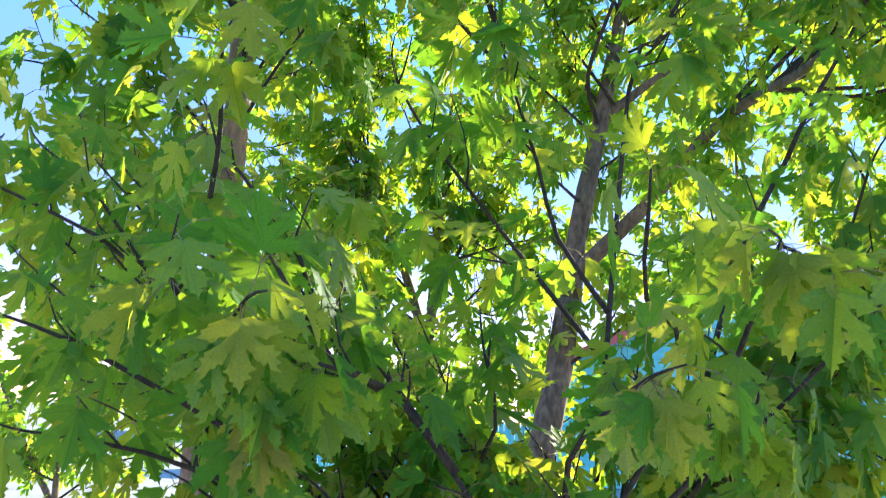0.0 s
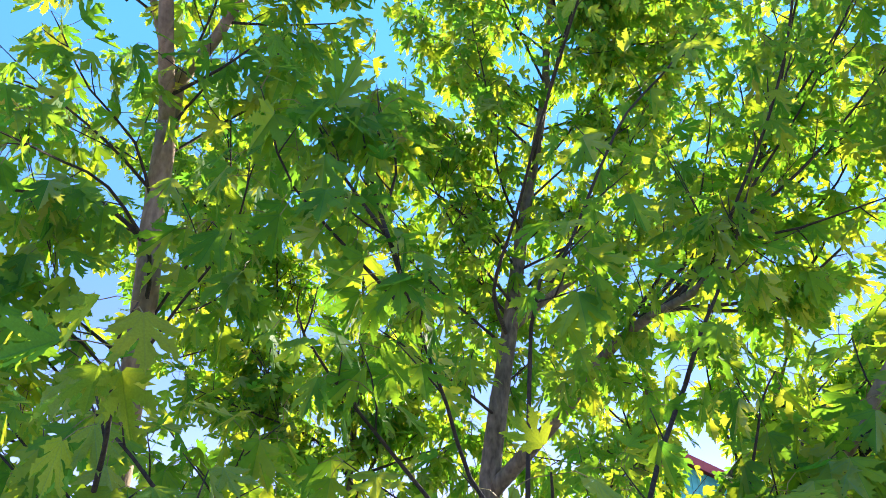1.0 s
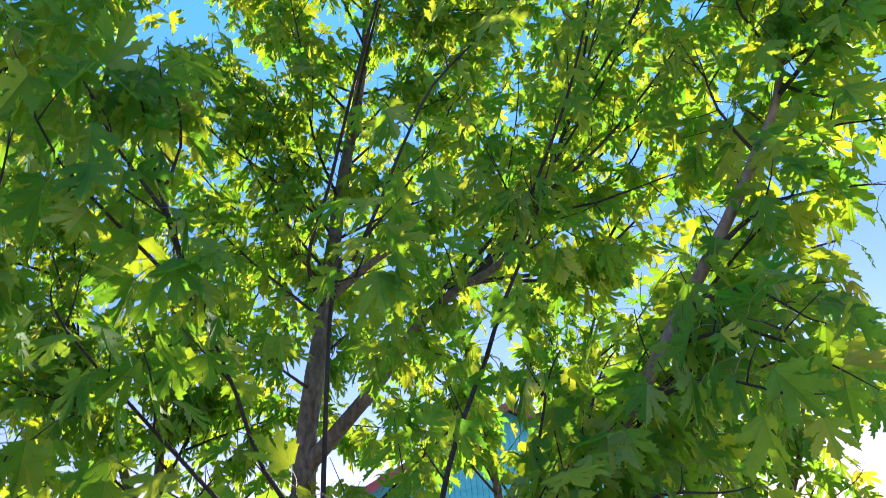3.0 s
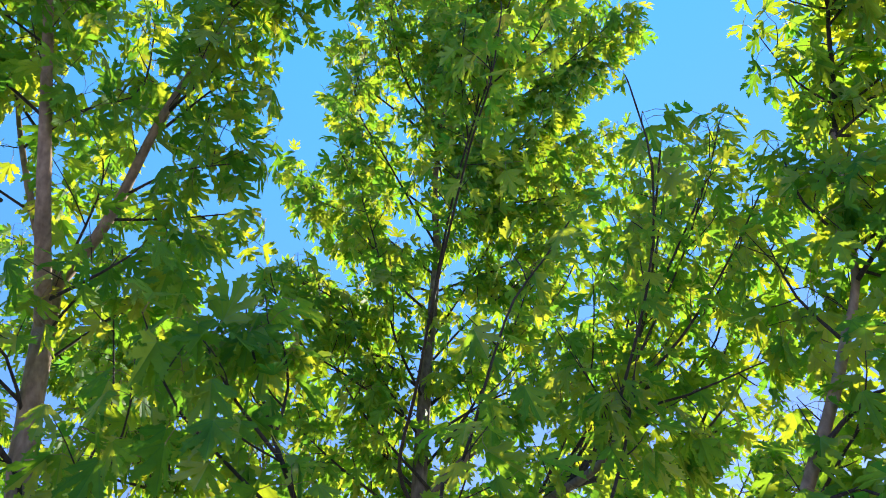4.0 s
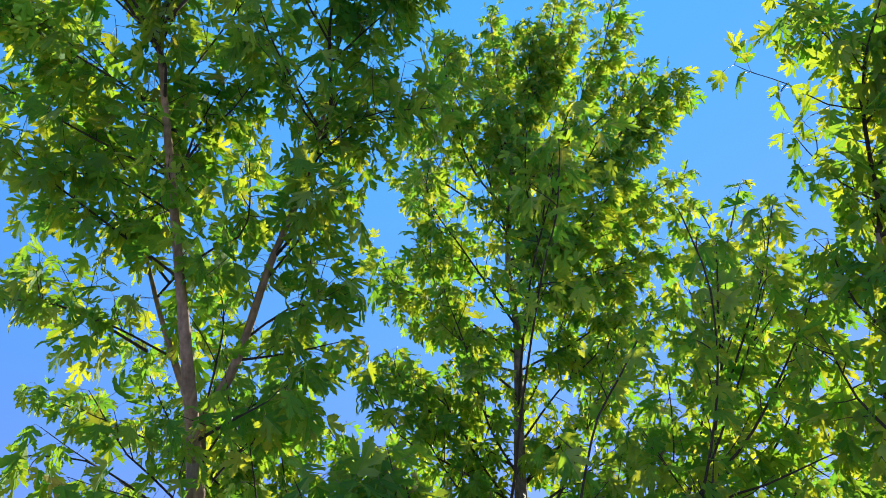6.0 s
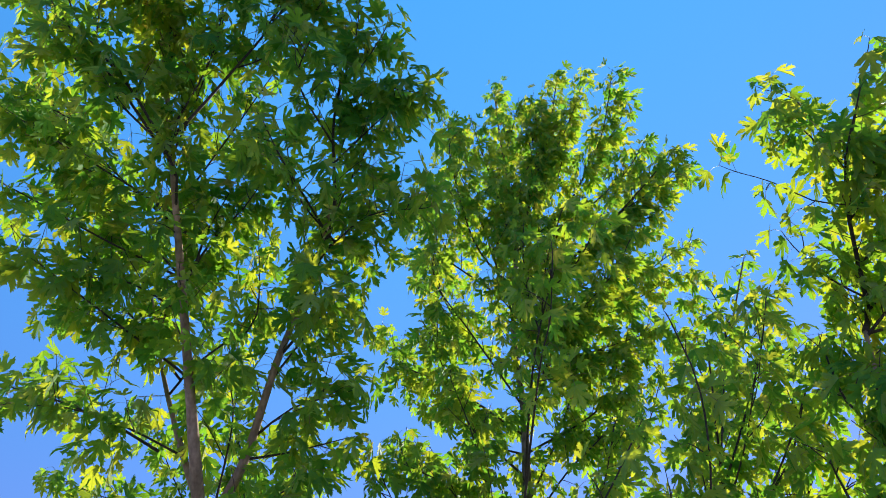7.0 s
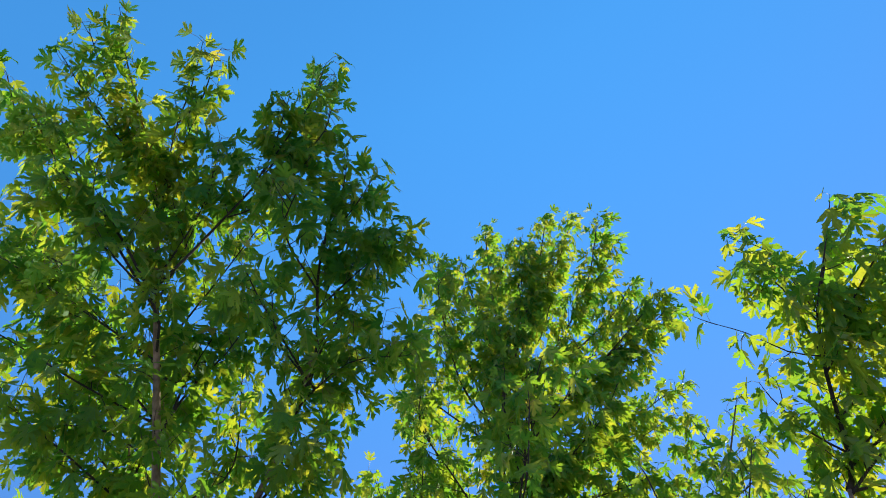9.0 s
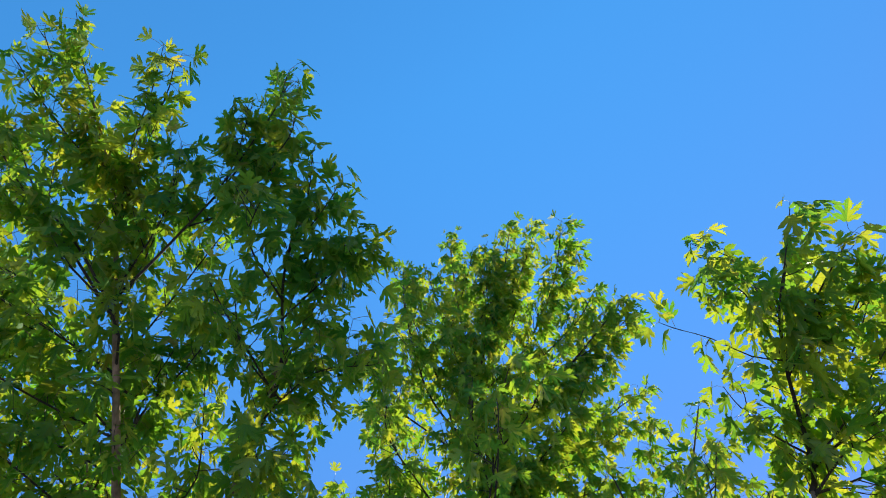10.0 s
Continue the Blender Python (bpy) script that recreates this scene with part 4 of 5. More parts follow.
g("branch", 0.0094, 0.003, 0.1, (2.86, 3.40, 1.54), (2.40, 3.30, 1.59), (1.99, 3.20, 1.64))
g("branch", 0.0094, 0.003, 0.1, (3.14, 3.25, 2.11), (3.71, 3.35, 2.35), (4.12, 3.40, 2.60))
front_maple.dense, front_maple.spread = 0.41, 0.65
f("trunk", 0.05, 0.045, 0.9, (0.32, 1.95, 0.00), (0.33, 1.95, 0.45), (0.36, 1.93, 0.95))
front_maple.dense, front_maple.spread = 1.03, 0.68
f("limb", 0.024, 0.018, 0.3, (0.36, 1.93, 0.95), (1.20, 1.75, 1.97), (1.32, 1.71, 2.13), (1.54, 1.68, 2.41), (1.71, 1.64, 2.64), (1.82, 1.62, 2.81))
f("leader", 0.017, 0.009, 0.1, (1.82, 1.62, 2.81), (1.93, 1.60, 2.98), (2.05, 1.55, 3.37), (2.11, 1.52, 3.61))
f("leader", 0.014, 0.004, 0.1, (2.11, 1.52, 3.61), (2.22, 1.55, 3.76), (2.30, 1.38, 4.21), (2.36, 1.22, 4.42), (2.54, 1.11, 4.72))
f("branch", 0.0055, 0.003, 0.35, (2.33, 1.27, 4.35), (2.53, 1.45, 4.57), (2.50, 1.43, 4.81), (2.40, 1.42, 4.86), (2.26, 1.40, 4.80))
f("branch", 0.0062, 0.003, 0.3, (2.29, 1.41, 4.14), (2.47, 1.20, 4.30), (2.62, 1.09, 4.43))
f("branch", 0.0062, 0.003, 0.2, (2.26, 1.49, 3.94), (2.62, 1.40, 4.17), (2.98, 1.33, 4.53))
f("branch", 0.0062, 0.003, 0.3, (2.23, 1.54, 3.79), (2.13, 1.55, 3.93), (2.03, 1.50, 4.07))
f("branch", 0.0094, 0.003, 0.3, (1.55, 1.67, 2.43), (1.73, 1.55, 2.56), (1.90, 1.40, 2.54))
f("branch", 0.0094, 0.003, 0.2, (1.93, 1.60, 2.98), (2.00, 1.45, 3.08), (2.20, 1.36, 3.33))
f("branch", 0.0078, 0.003, 0.2, (1.97, 1.58, 3.10), (2.13, 1.50, 3.17), (2.25, 1.40, 3.17))
f("branch", 0.0078, 0.003, 0.25, (2.11, 1.52, 3.59), (2.32, 1.48, 3.73), (2.46, 1.44, 3.76))
f("branch", 0.0078, 0.003, 0.25, (2.04, 1.55, 3.34), (2.28, 1.49, 3.47), (2.53, 1.40, 3.52))
f("branch", 0.0078, 0.003, 0.2, (2.22, 1.55, 3.74), (2.46, 1.53, 3.86), (2.69, 1.47, 3.93), (2.85, 1.40, 3.99))
f("branch", 0.0078, 0.003, 0.2, (2.12, 1.52, 3.60), (2.35, 1.56, 3.65), (2.62, 1.50, 3.68))
f("branch", 0.0078, 0.003, 0.25, (1.76, 1.63, 2.72), (1.93, 1.52, 2.80), (2.10, 1.40, 2.78))
f("branch", 0.0078, 0.003, 0.25, (1.95, 1.59, 3.03), (2.07, 1.55, 2.96), (2.28, 1.50, 3.01))
f("branch", 0.0078, 0.003, 0.3, (1.98, 1.58, 3.13), (1.95, 1.65, 3.37), (2.02, 1.70, 3.66))
f("branch", 0.0078, 0.003, 0.3, (1.79, 1.62, 2.77), (1.79, 1.72, 3.00), (1.85, 1.80, 3.25))
front_maple.dense, front_maple.spread = 0.5, 0.68
f("branch", 0.0078, 0.003, 0.3, (1.36, 1.71, 2.17), (1.51, 1.55, 2.17), (1.60, 1.40, 2.03))
f("branch", 0.0078, 0.003, 0.3, (1.24, 1.74, 2.01), (1.30, 1.50, 2.03), (1.33, 1.30, 1.95))
f("branch", 0.0078, 0.003, 0.25, (1.43, 1.69, 2.27), (1.58, 1.60, 2.31), (1.66, 1.50, 2.19))
front_maple.dense, front_maple.spread = 0.41, 0.65
f("branch", 0.0086, 0.004, 0.55, (0.36, 1.93, 0.95), (0.48, 1.97, 2.39), (0.55, 1.96, 2.53), (0.63, 1.95, 2.69), (0.70, 1.94, 2.85), (0.76, 1.93, 2.98), (0.85, 1.92, 3.15), (0.99, 1.91, 3.31), (1.12, 1.90, 3.47))
f("branch", 0.0094, 0.007, 0.7, (0.37, 1.93, 1.07), (0.59, 1.75, 1.35), (0.62, 1.82, 1.52), (0.68, 1.89, 1.69), (0.77, 1.96, 1.91), (0.86, 2.03, 2.07), (0.98, 2.10, 2.26))
f("branch", 0.0078, 0.004, 0.2, (0.98, 2.10, 2.26), (1.05, 2.07, 2.43), (1.16, 2.03, 2.64), (1.25, 2.00, 2.87))
f("branch", 0.0078, 0.003, 0.2, (0.42, 1.95, 1.75), (0.29, 2.00, 1.96), (0.22, 1.90, 2.13), (0.14, 1.80, 2.30), (0.09, 1.70, 2.40))
front_maple.dense, front_maple.spread = 0.72, 0.6
f("branch", 0.0078, 0.003, 0.2, (0.09, 1.70, 2.40), (0.01, 1.77, 2.70), (-0.03, 1.82, 2.92), (-0.05, 1.84, 3.04))
f("branch", 0.006, 0.003, 0.3, (0.05, 1.74, 2.55), (-0.08, 1.76, 2.75), (-0.16, 1.78, 2.93))
f("branch", 0.006, 0.003, 0.3, (0.03, 1.76, 2.62), (0.07, 1.82, 2.80), (0.06, 1.86, 2.95))
front_maple.dense, front_maple.spread = 0.41, 0.65
f("branch", 0.0062, 0.003, 0.85, (0.13, 1.78, 2.32), (-0.22, 1.80, 2.73), (-0.29, 1.70, 2.88))
f("branch", 0.0078, 0.003, 0.3, (0.41, 1.95, 1.62), (-0.09, 1.80, 2.18), (-0.16, 1.60, 2.26))
front_maple.dense, front_maple.spread = 0.38, 0.5
front_maple.leaf_size = 0.104
f("limb", 0.010, 0.004, 0.2, (0.35, 1.94, 0.78), (0.14, 1.50, 1.19), (-0.07, 1.37, 1.47), (-0.17, 1.23, 1.52), (-0.26, 1.10, 1.66))
f("limb", 0.009, 0.004, 0.2, (0.34, 1.94, 0.65), (-0.15, 1.60, 1.16), (-0.30, 1.38, 1.38), (-0.37, 1.17, 1.52), (-0.36, 0.95, 1.61))
front_maple.sprig((-0.36, 0.95, 1.61))
f("branch", 0.0078, 0.003, 0.2, (-0.30, 1.40, 1.37), (-0.48, 1.33, 1.47), (-0.64, 1.27, 1.55), (-0.72, 1.20, 1.58))
f("branch", 0.0078, 0.003, 0.3, (-0.30, 1.40, 1.37), (-0.24, 1.37, 1.63), (-0.34, 1.33, 1.81), (-0.45, 1.30, 1.93))
f("branch", 0.0078, 0.003, 0.2, (-0.37, 1.37, 1.41), (-0.62, 1.47, 1.71), (-0.79, 1.43, 1.81), (-0.97, 1.40, 1.88))
f("branch", 0.0078, 0.003, 0.4, (0.22, 1.66, 1.03), (0.44, 1.40, 1.54), (0.32, 1.20, 1.66), (0.27, 1.00, 1.74))
f("branch", 0.0078, 0.003, 0.4, (0.29, 1.59, 1.17), (0.44, 1.40, 1.36), (0.48, 1.25, 1.57), (0.48, 1.10, 1.70), (0.43, 0.95, 1.70))
front_maple.sprig((0.43, 0.95, 1.70))
f("branch", 0.0078, 0.003, 0.3, (0.26, 1.62, 1.12), (0.23, 1.40, 1.39), (0.27, 1.20, 1.49), (0.27, 1.00, 1.52))
front_maple.sprig((0.27, 1.00, 1.52))
f("branch", 0.0078, 0.003, 0.2, (0.54, 1.78, 1.29), (0.71, 1.55, 1.54), (0.79, 1.40, 1.68))
f("branch", 0.0078, 0.003, 0.2, (-0.09, 1.65, 1.09), (0.03, 1.70, 1.27), (0.11, 1.60, 1.44), (0.08, 1.50, 1.57))
f("branch", 0.0078, 0.003, 0.2, (-0.23, 1.52, 1.26), (-0.52, 1.35, 1.37), (-0.64, 1.20, 1.40))
f("branch", 0.0078, 0.003, 0.2, (-0.44, 1.40, 1.34), (-0.49, 1.60, 1.55), (-0.65, 1.57, 1.73), (-0.77, 1.53, 1.89), (-0.86, 1.50, 1.96))
f("branch", 0.0078, 0.003, 0.3, (0.53, 1.79, 1.27), (0.82, 1.73, 1.63), (0.91, 1.67, 1.91), (0.93, 1.60, 2.05))
f("branch", 0.007, 0.003, 0.3, (-0.52, 1.44, 1.60), (-0.42, 1.23, 1.80), (-0.38, 1.12, 1.89), (-0.35, 1.00, 1.95))
front_maple.sprig((-0.35, 1.00, 1.95))
f("branch", 0.0078, 0.003, 0.25, (0.03, 1.41, 1.36), (-0.12, 1.42, 1.54), (-0.20, 1.33, 1.63), (-0.27, 1.25, 1.68))
f("branch", 0.0078, 0.003, 0.25, (-0.27, 1.45, 1.32), (-0.29, 1.37, 1.62), (-0.35, 1.30, 1.66))
f("branch", 0.0062, 0.003, 0.5, (-0.37, 1.17, 1.52), (-0.31, 1.04, 1.55), (-0.26, 0.93, 1.58))
front_maple.sprig((-0.26, 0.93, 1.58))
f("branch", 0.0062, 0.003, 0.5, (-0.33, 1.31, 1.44), (-0.25, 1.10, 1.43), (-0.24, 1.00, 1.46))
front_maple.sprig((-0.24, 1.00, 1.46))
f("branch", 0.0062, 0.003, 0.4, (-0.10, 1.33, 1.50), (-0.13, 1.18, 1.51), (-0.18, 1.05, 1.52))
front_maple.sprig((-0.18, 1.05, 1.52))
f("branch", 0.0062, 0.003, 0.4, (0.44, 1.40, 1.36), (0.44, 1.25, 1.42), (0.44, 1.10, 1.48))
front_maple.sprig((0.44, 1.10, 1.48))
# ---- the plumes of the crowns, and the thick low growth ----
# sunlit crown tops, put into the colour as more yellow leaves
left_maple.lit_yellow = 0.3
left_maple.dense, left_maple.spread = 1.35, 0.37
l("leader", 0.016, 0.004, 0, (-0.89, 1.56, 5.25), (-0.94, 1.47, 5.78), (-0.99, 1.35, 6.20), (-1.09, 1.05, 6.64), (-1.17, 0.83, 6.96), (-1.19, 0.68, 7.15))
l("branch", 0.0062, 0.003, 0.1, (-0.99, 1.35, 6.20), (-1.15, 1.10, 6.55), (-1.29, 0.91, 6.80), (-1.37, 0.72, 7.03))
l("branch", 0.0062, 0.003, 0.1, (-0.99, 1.35, 6.20), (-1.23, 1.11, 6.44), (-1.40, 0.90, 6.64), (-1.47, 0.79, 6.74))
left_maple.dense, left_maple.spread = 1.5, 0.38
l("branch", 0.007, 0.003, 0.1, (-0.94, 1.47, 5.78), (-0.85, 1.15, 6.32), (-0.73, 0.94, 6.59), (-0.66, 0.78, 6.76))
l("branch", 0.0062, 0.003, 0.2, (-0.81, 1.08, 6.40), (-0.66, 0.98, 6.54), (-0.59, 0.84, 6.70))
left_maple.dense, left_maple.spread = 1.35, 0.37
l("branch", 0.0062, 0.003, 0.2, (-0.94, 1.47, 5.78), (-0.87, 1.32, 6.07), (-0.77, 1.13, 6.19), (-0.70, 1.02, 6.26))
left_maple.lit_yellow = 0.08
left_maple.dense, left_maple.spread = 0.91, 0.37
l("branch", 0.0062, 0.003, 0.2, (-0.89, 1.56, 5.25), (-0.76, 1.48, 5.66), (-0.61, 1.25, 5.93), (-0.55, 1.11, 6.09))
left_maple.dense, left_maple.spread = 1.26, 0.37
l("branch", 0.0055, 0.003, 0.1, (-0.31, 1.25, 6.00), (-0.15, 1.12, 6.19), (0.02, 0.98, 6.39), (0.10, 0.87, 6.58))
left_maple.dense, left_maple.spread = 1.26, 0.34
l("branch", 0.0055, 0.003, 0.2, (-0.37, 1.29, 5.92), (-0.25, 1.16, 6.05), (-0.17, 1.01, 6.21), (-0.13, 0.95, 6.31))
l("branch", 0.0055, 0.003, 0.2, (-0.17, 1.16, 6.16), (-0.04, 1.18, 6.12), (0.08, 1.08, 6.17), (0.12, 1.00, 6.22))
left_maple.dense, left_maple.spread = 1.12, 0.34
l("branch", 0.0055, 0.003, 0.2, (-0.53, 1.35, 5.71), (-0.35, 1.35, 5.80), (-0.15, 1.27, 5.95), (-0.04, 1.18, 5.99))
left_maple.dense, left_maple.spread = 1.19, 0.34
l("branch", 0.0062, 0.003, 0.05, (-0.02, 1.72, 5.70), (0.05, 1.56, 5.87), (0.16, 1.41, 6.03), (0.20, 1.29, 6.17))
l("branch", 0.0055, 0.003, 0.1, (0.03, 1.59, 5.85), (0.16, 1.50, 5.83), (0.27, 1.39, 5.89), (0.32, 1.33, 5.92))
middle_maple.lit_yellow = 0.1
middle_maple.dense, middle_maple.spread = 1.55, 0.58
c("leader", 0.016, 0.004, 0, (1.28, 3.45, 5.95), (1.42, 3.55, 6.78), (1.53, 3.68, 7.68), (1.63, 3.68, 8.44))
c("branch", 0.007, 0.003, 0, (1.28, 3.45, 5.95), (1.29, 3.52, 6.70), (1.25, 3.47, 7.27), (1.23, 3.41, 7.58))
c("branch", 0.007, 0.003, 0, (1.50, 3.64, 7.34), (1.68, 3.56, 7.74), (1.75, 3.49, 7.91))
middle_maple.dense, middle_maple.spread = 1.65, 0.58
c("leader", 0.013, 0.004, 0.1, (1.28, 3.45, 5.95), (1.61, 3.47, 6.67), (1.96, 3.47, 7.49), (2.21, 3.36, 8.16))
middle_maple.dense, middle_maple.spread = 1.9, 0.43
c("branch", 0.007, 0.003, 0, (1.66, 3.50, 6.77), (2.04, 3.39, 7.29), (2.29, 3.26, 7.71), (2.38, 3.18, 7.88))
c("branch", 0.007, 0.003, 0, (1.70, 3.51, 6.88), (1.75, 3.44, 7.31), (1.86, 3.35, 7.62))
middle_maple.dense, middle_maple.spread = 2.05, 0.47
c("branch", 0.0101, 0.004, 0.1, (1.28, 3.45, 5.95), (1.82, 3.44, 6.39), (2.25, 3.27, 6.95), (2.43, 3.06, 7.33), (2.49, 2.97, 7.51))
middle_maple.dense, middle_maple.spread = 1.9, 0.43
c("branch", 0.007, 0.003, 0.1, (2.13, 3.33, 6.80), (2.45, 3.20, 7.08), (2.58, 3.09, 7.26))
middle_maple.dense, middle_maple.spread = 1.65, 0.58
c("branch", 0.0094, 0.004, 0.15, (1.22, 3.46, 5.72), (1.85, 3.37, 6.18), (2.32, 3.20, 6.47), (2.52, 3.06, 6.66))
c("branch", 0.0094, 0.004, 0.2, (1.16, 3.48, 5.47), (1.79, 3.35, 5.83), (2.21, 3.10, 6.05), (2.57, 2.87, 6.28))
middle_maple.dense, middle_maple.spread = 1.55, 0.58
c("branch", 0.0078, 0.003, 0.2, (1.83, 3.33, 5.83), (2.24, 3.25, 5.94), (2.44, 3.17, 5.95))
c("branch", 0.0078, 0.003, 0.2, (2.06, 3.22, 6.00), (2.40, 3.03, 6.07), (2.56, 2.91, 6.12))
middle_maple.dense, middle_maple.spread = 0.85, 0.45
c("branch", 0.007, 0.003, 0.1, (1.61, 3.47, 6.67), (1.71, 3.45, 6.51), (1.96, 3.45, 7.01), (2.16, 3.45, 7.49))
c("branch", 0.007, 0.003, 0.1, (1.61, 3.47, 6.67), (1.64, 3.45, 6.66), (1.76, 3.45, 7.11), (1.93, 3.45, 7.60))
c("branch", 0.007, 0.003, 0.1, (1.42, 3.55, 6.78), (1.67, 3.45, 7.03), (1.73, 3.45, 7.44), (1.87, 3.45, 7.88))
c("branch", 0.007, 0.003, 0.1, (1.85, 3.37, 6.18), (2.03, 3.45, 6.21), (2.28, 3.45, 6.46), (2.46, 3.45, 6.81))
middle_maple.dense, middle_maple.spread = 1.96, 0.54
c("branch", 0.0094, 0.004, 0.3, (1.09, 3.50, 5.15), (1.67, 3.95, 5.52), (2.37, 4.25, 6.03), (2.93, 4.28, 6.40), (3.20, 4.26, 6.48))
middle_maple.dense, middle_maple.spread = 1.96, 0.5
c("branch", 0.0078, 0.003, 0.2, (1.99, 4.07, 5.74), (2.52, 4.28, 5.97), (2.94, 4.25, 6.16))
c("branch", 0.0078, 0.003, 0.2, (1.83, 3.96, 5.60), (2.15, 3.93, 5.82), (2.43, 3.85, 5.94))
middle_maple.dense, middle_maple.spread = 0.75, 0.58
c("branch", 0.0055, 0.003, 0.1, (1.01, 2.33, 4.48), (1.04, 2.06, 4.62), (1.12, 1.80, 4.74))
c("branch", 0.0055, 0.003, 0.1, (1.02, 2.14, 4.49), (1.18, 1.96, 4.54), (1.25, 1.80, 4.58))
c("branch", 0.0055, 0.003, 0.1, (1.00, 2.44, 4.46), (0.93, 2.15, 4.63), (0.94, 1.98, 4.77))
middle_maple.dense, middle_maple.spread = 0.7, 0.6
c("branch", 0.011, 0.003, 0.66, (0.71, 3.52, 2.92), (0.60, 3.25, 3.07), (0.67, 2.95, 3.33), (0.73, 2.50, 3.61), (0.82, 1.94, 3.92), (0.86, 1.68, 4.00), (0.92, 1.55, 4.25))
middle_maple.dense, middle_maple.spread = 0.55, 0.6
c("branch", 0.007, 0.003, 0.35, (1.17, 2.26, 2.67), (1.29, 1.80, 3.10), (1.33, 1.57, 3.46), (1.27, 1.43, 3.72))
c("branch", 0.007, 0.003, 0.3, (1.36, 2.30, 2.94), (1.58, 2.15, 3.10), (1.90, 2.08, 3.44), (2.21, 2.00, 3.84))
middle_maple.dense, middle_maple.spread = 0.69, 0.58
c("branch", 0.0062, 0.003, 0.5, (1.53, 2.20, 3.28), (1.72, 2.10, 3.55), (1.95, 2.05, 3.89), (2.12, 2.03, 4.20))
back_maple.dense, back_maple.spread = 1.42, 0.8
b("branch", 0.0078, 0.003, 0.2, (-0.61, 4.88, 3.20), (-0.95, 4.20, 4.36), (-0.97, 3.80, 4.85), (-1.02, 3.60, 5.52))
b("branch", 0.0078, 0.003, 0.2, (-0.61, 4.88, 3.20), (-0.71, 4.40, 4.68), (-0.68, 4.30, 5.00), (-0.52, 4.20, 5.22))
# the sunlit upper crown here is coloured in with yellow leaves too
front_maple.leaf_size, front_maple.lit_yellow = 0.138, 0.25
front_maple.dense, front_maple.spread = 0.7, 0.58
f("branch", 0.0062, 0.003, 0.1, (2.30, 1.38, 4.21), (2.30, 1.22, 4.35), (2.38, 1.06, 4.52), (2.42, 0.89, 4.64))
front_maple.dense, front_maple.spread = 0.62, 0.6
f("branch", 0.0062, 0.003, 0.1, (2.30, 1.38, 4.21), (2.40, 1.18, 4.29), (2.56, 1.04, 4.43), (2.66, 0.98, 4.51))
f("branch", 0.0062, 0.003, 0.1, (2.30, 1.38, 4.21), (2.49, 1.31, 4.17), (2.72, 1.18, 4.35), (2.81, 1.09, 4.40))
f("branch", 0.0062, 0.003, 0.1, (2.22, 1.55, 3.76), (2.47, 1.48, 3.91), (2.69, 1.36, 4.08), (2.79, 1.23, 4.16))
front_maple.dense, front_maple.spread = 0.51, 0.43
f("branch", 0.0047, 0.002, 0.3, (2.30, 1.38, 4.21), (2.18, 1.41, 4.29), (2.00, 1.35, 4.38), (1.86, 1.32, 4.43))
f("branch", 0.0047, 0.002, 0.5, (2.34, 1.28, 4.36), (2.40, 1.33, 4.69), (2.39, 1.33, 4.95), (2.29, 1.33, 5.04))
front_maple.dense, front_maple.spread = 0.68, 0.5
f("branch", 0.0055, 0.003, 0.2, (2.30, 1.38, 4.21), (2.25, 1.28, 4.38), (2.24, 1.24, 4.54), (2.16, 1.19, 4.59))
front_maple.dense, front_maple.spread = 0.51, 0.5
front_maple.leaf_size, front_maple.lit_yellow = 0.104, 0.0
f("branch", 0.0078, 0.003, 0.3, (0.34, 1.94, 0.70), (-0.15, 1.87, 1.25), (-0.58, 1.80, 1.73), (-0.89, 1.76, 2.03))
f("branch", 0.0078, 0.003, 0.3, (0.34, 1.94, 0.70), (-0.05, 1.80, 1.20), (-0.39, 1.68, 1.62), (-0.63, 1.59, 1.89))
f("branch", 0.0078, 0.003, 0.3, (0.34, 1.94, 0.70), (-0.02, 1.91, 1.23), (-0.33, 1.89, 1.69), (-0.55, 1.87, 1.98))
f("branch", 0.0078, 0.003, 0.3, (0.34, 1.94, 0.70), (0.07, 1.88, 1.19), (-0.17, 1.83, 1.61), (-0.34, 1.79, 1.88))
f("branch", 0.0078, 0.003, 0.3, (0.34, 1.94, 0.70), (-0.07, 1.78, 1.13), (-0.43, 1.64, 1.50), (-0.69, 1.55, 1.73))
f("branch", 0.0078, 0.003, 0.3, (0.34, 1.94, 0.70), (-0.01, 1.82, 1.12), (-0.32, 1.72, 1.49), (-0.54, 1.65, 1.71))
f("branch", 0.0078, 0.003, 0.3, (0.34, 1.94, 0.70), (0.12, 1.98, 1.14), (-0.07, 2.02, 1.53), (-0.21, 2.05, 1.76))
f("branch", 0.0078, 0.003, 0.3, (0.34, 1.94, 0.70), (-0.20, 1.85, 1.19), (-0.67, 1.77, 1.61), (-1.00, 1.72, 1.88))
f("branch", 0.0078, 0.003, 0.3, (0.34, 1.94, 0.70), (0.05, 1.87, 1.11), (-0.20, 1.81, 1.46), (-0.38, 1.76, 1.68))
f("branch", 0.0078, 0.003, 0.3, (0.34, 1.94, 0.70), (0.17, 2.07, 1.12), (0.03, 2.19, 1.49), (-0.07, 2.27, 1.71))
f("branch", 0.0078, 0.003, 0.3, (0.34, 1.94, 0.70), (-0.14, 1.79, 1.12), (-0.56, 1.66, 1.47), (-0.85, 1.57, 1.69))
f("branch", 0.0078, 0.003, 0.3, (0.34, 1.94, 0.70), (-0.23, 1.97, 1.34), (-0.73, 1.99, 1.89), (-1.08, 2.01, 2.24))
f("branch", 0.0078, 0.003, 0.3, (0.34, 1.94, 0.60), (0.05, 1.78, 0.92), (-0.20, 1.64, 1.23), (-0.38, 1.55, 1.40))
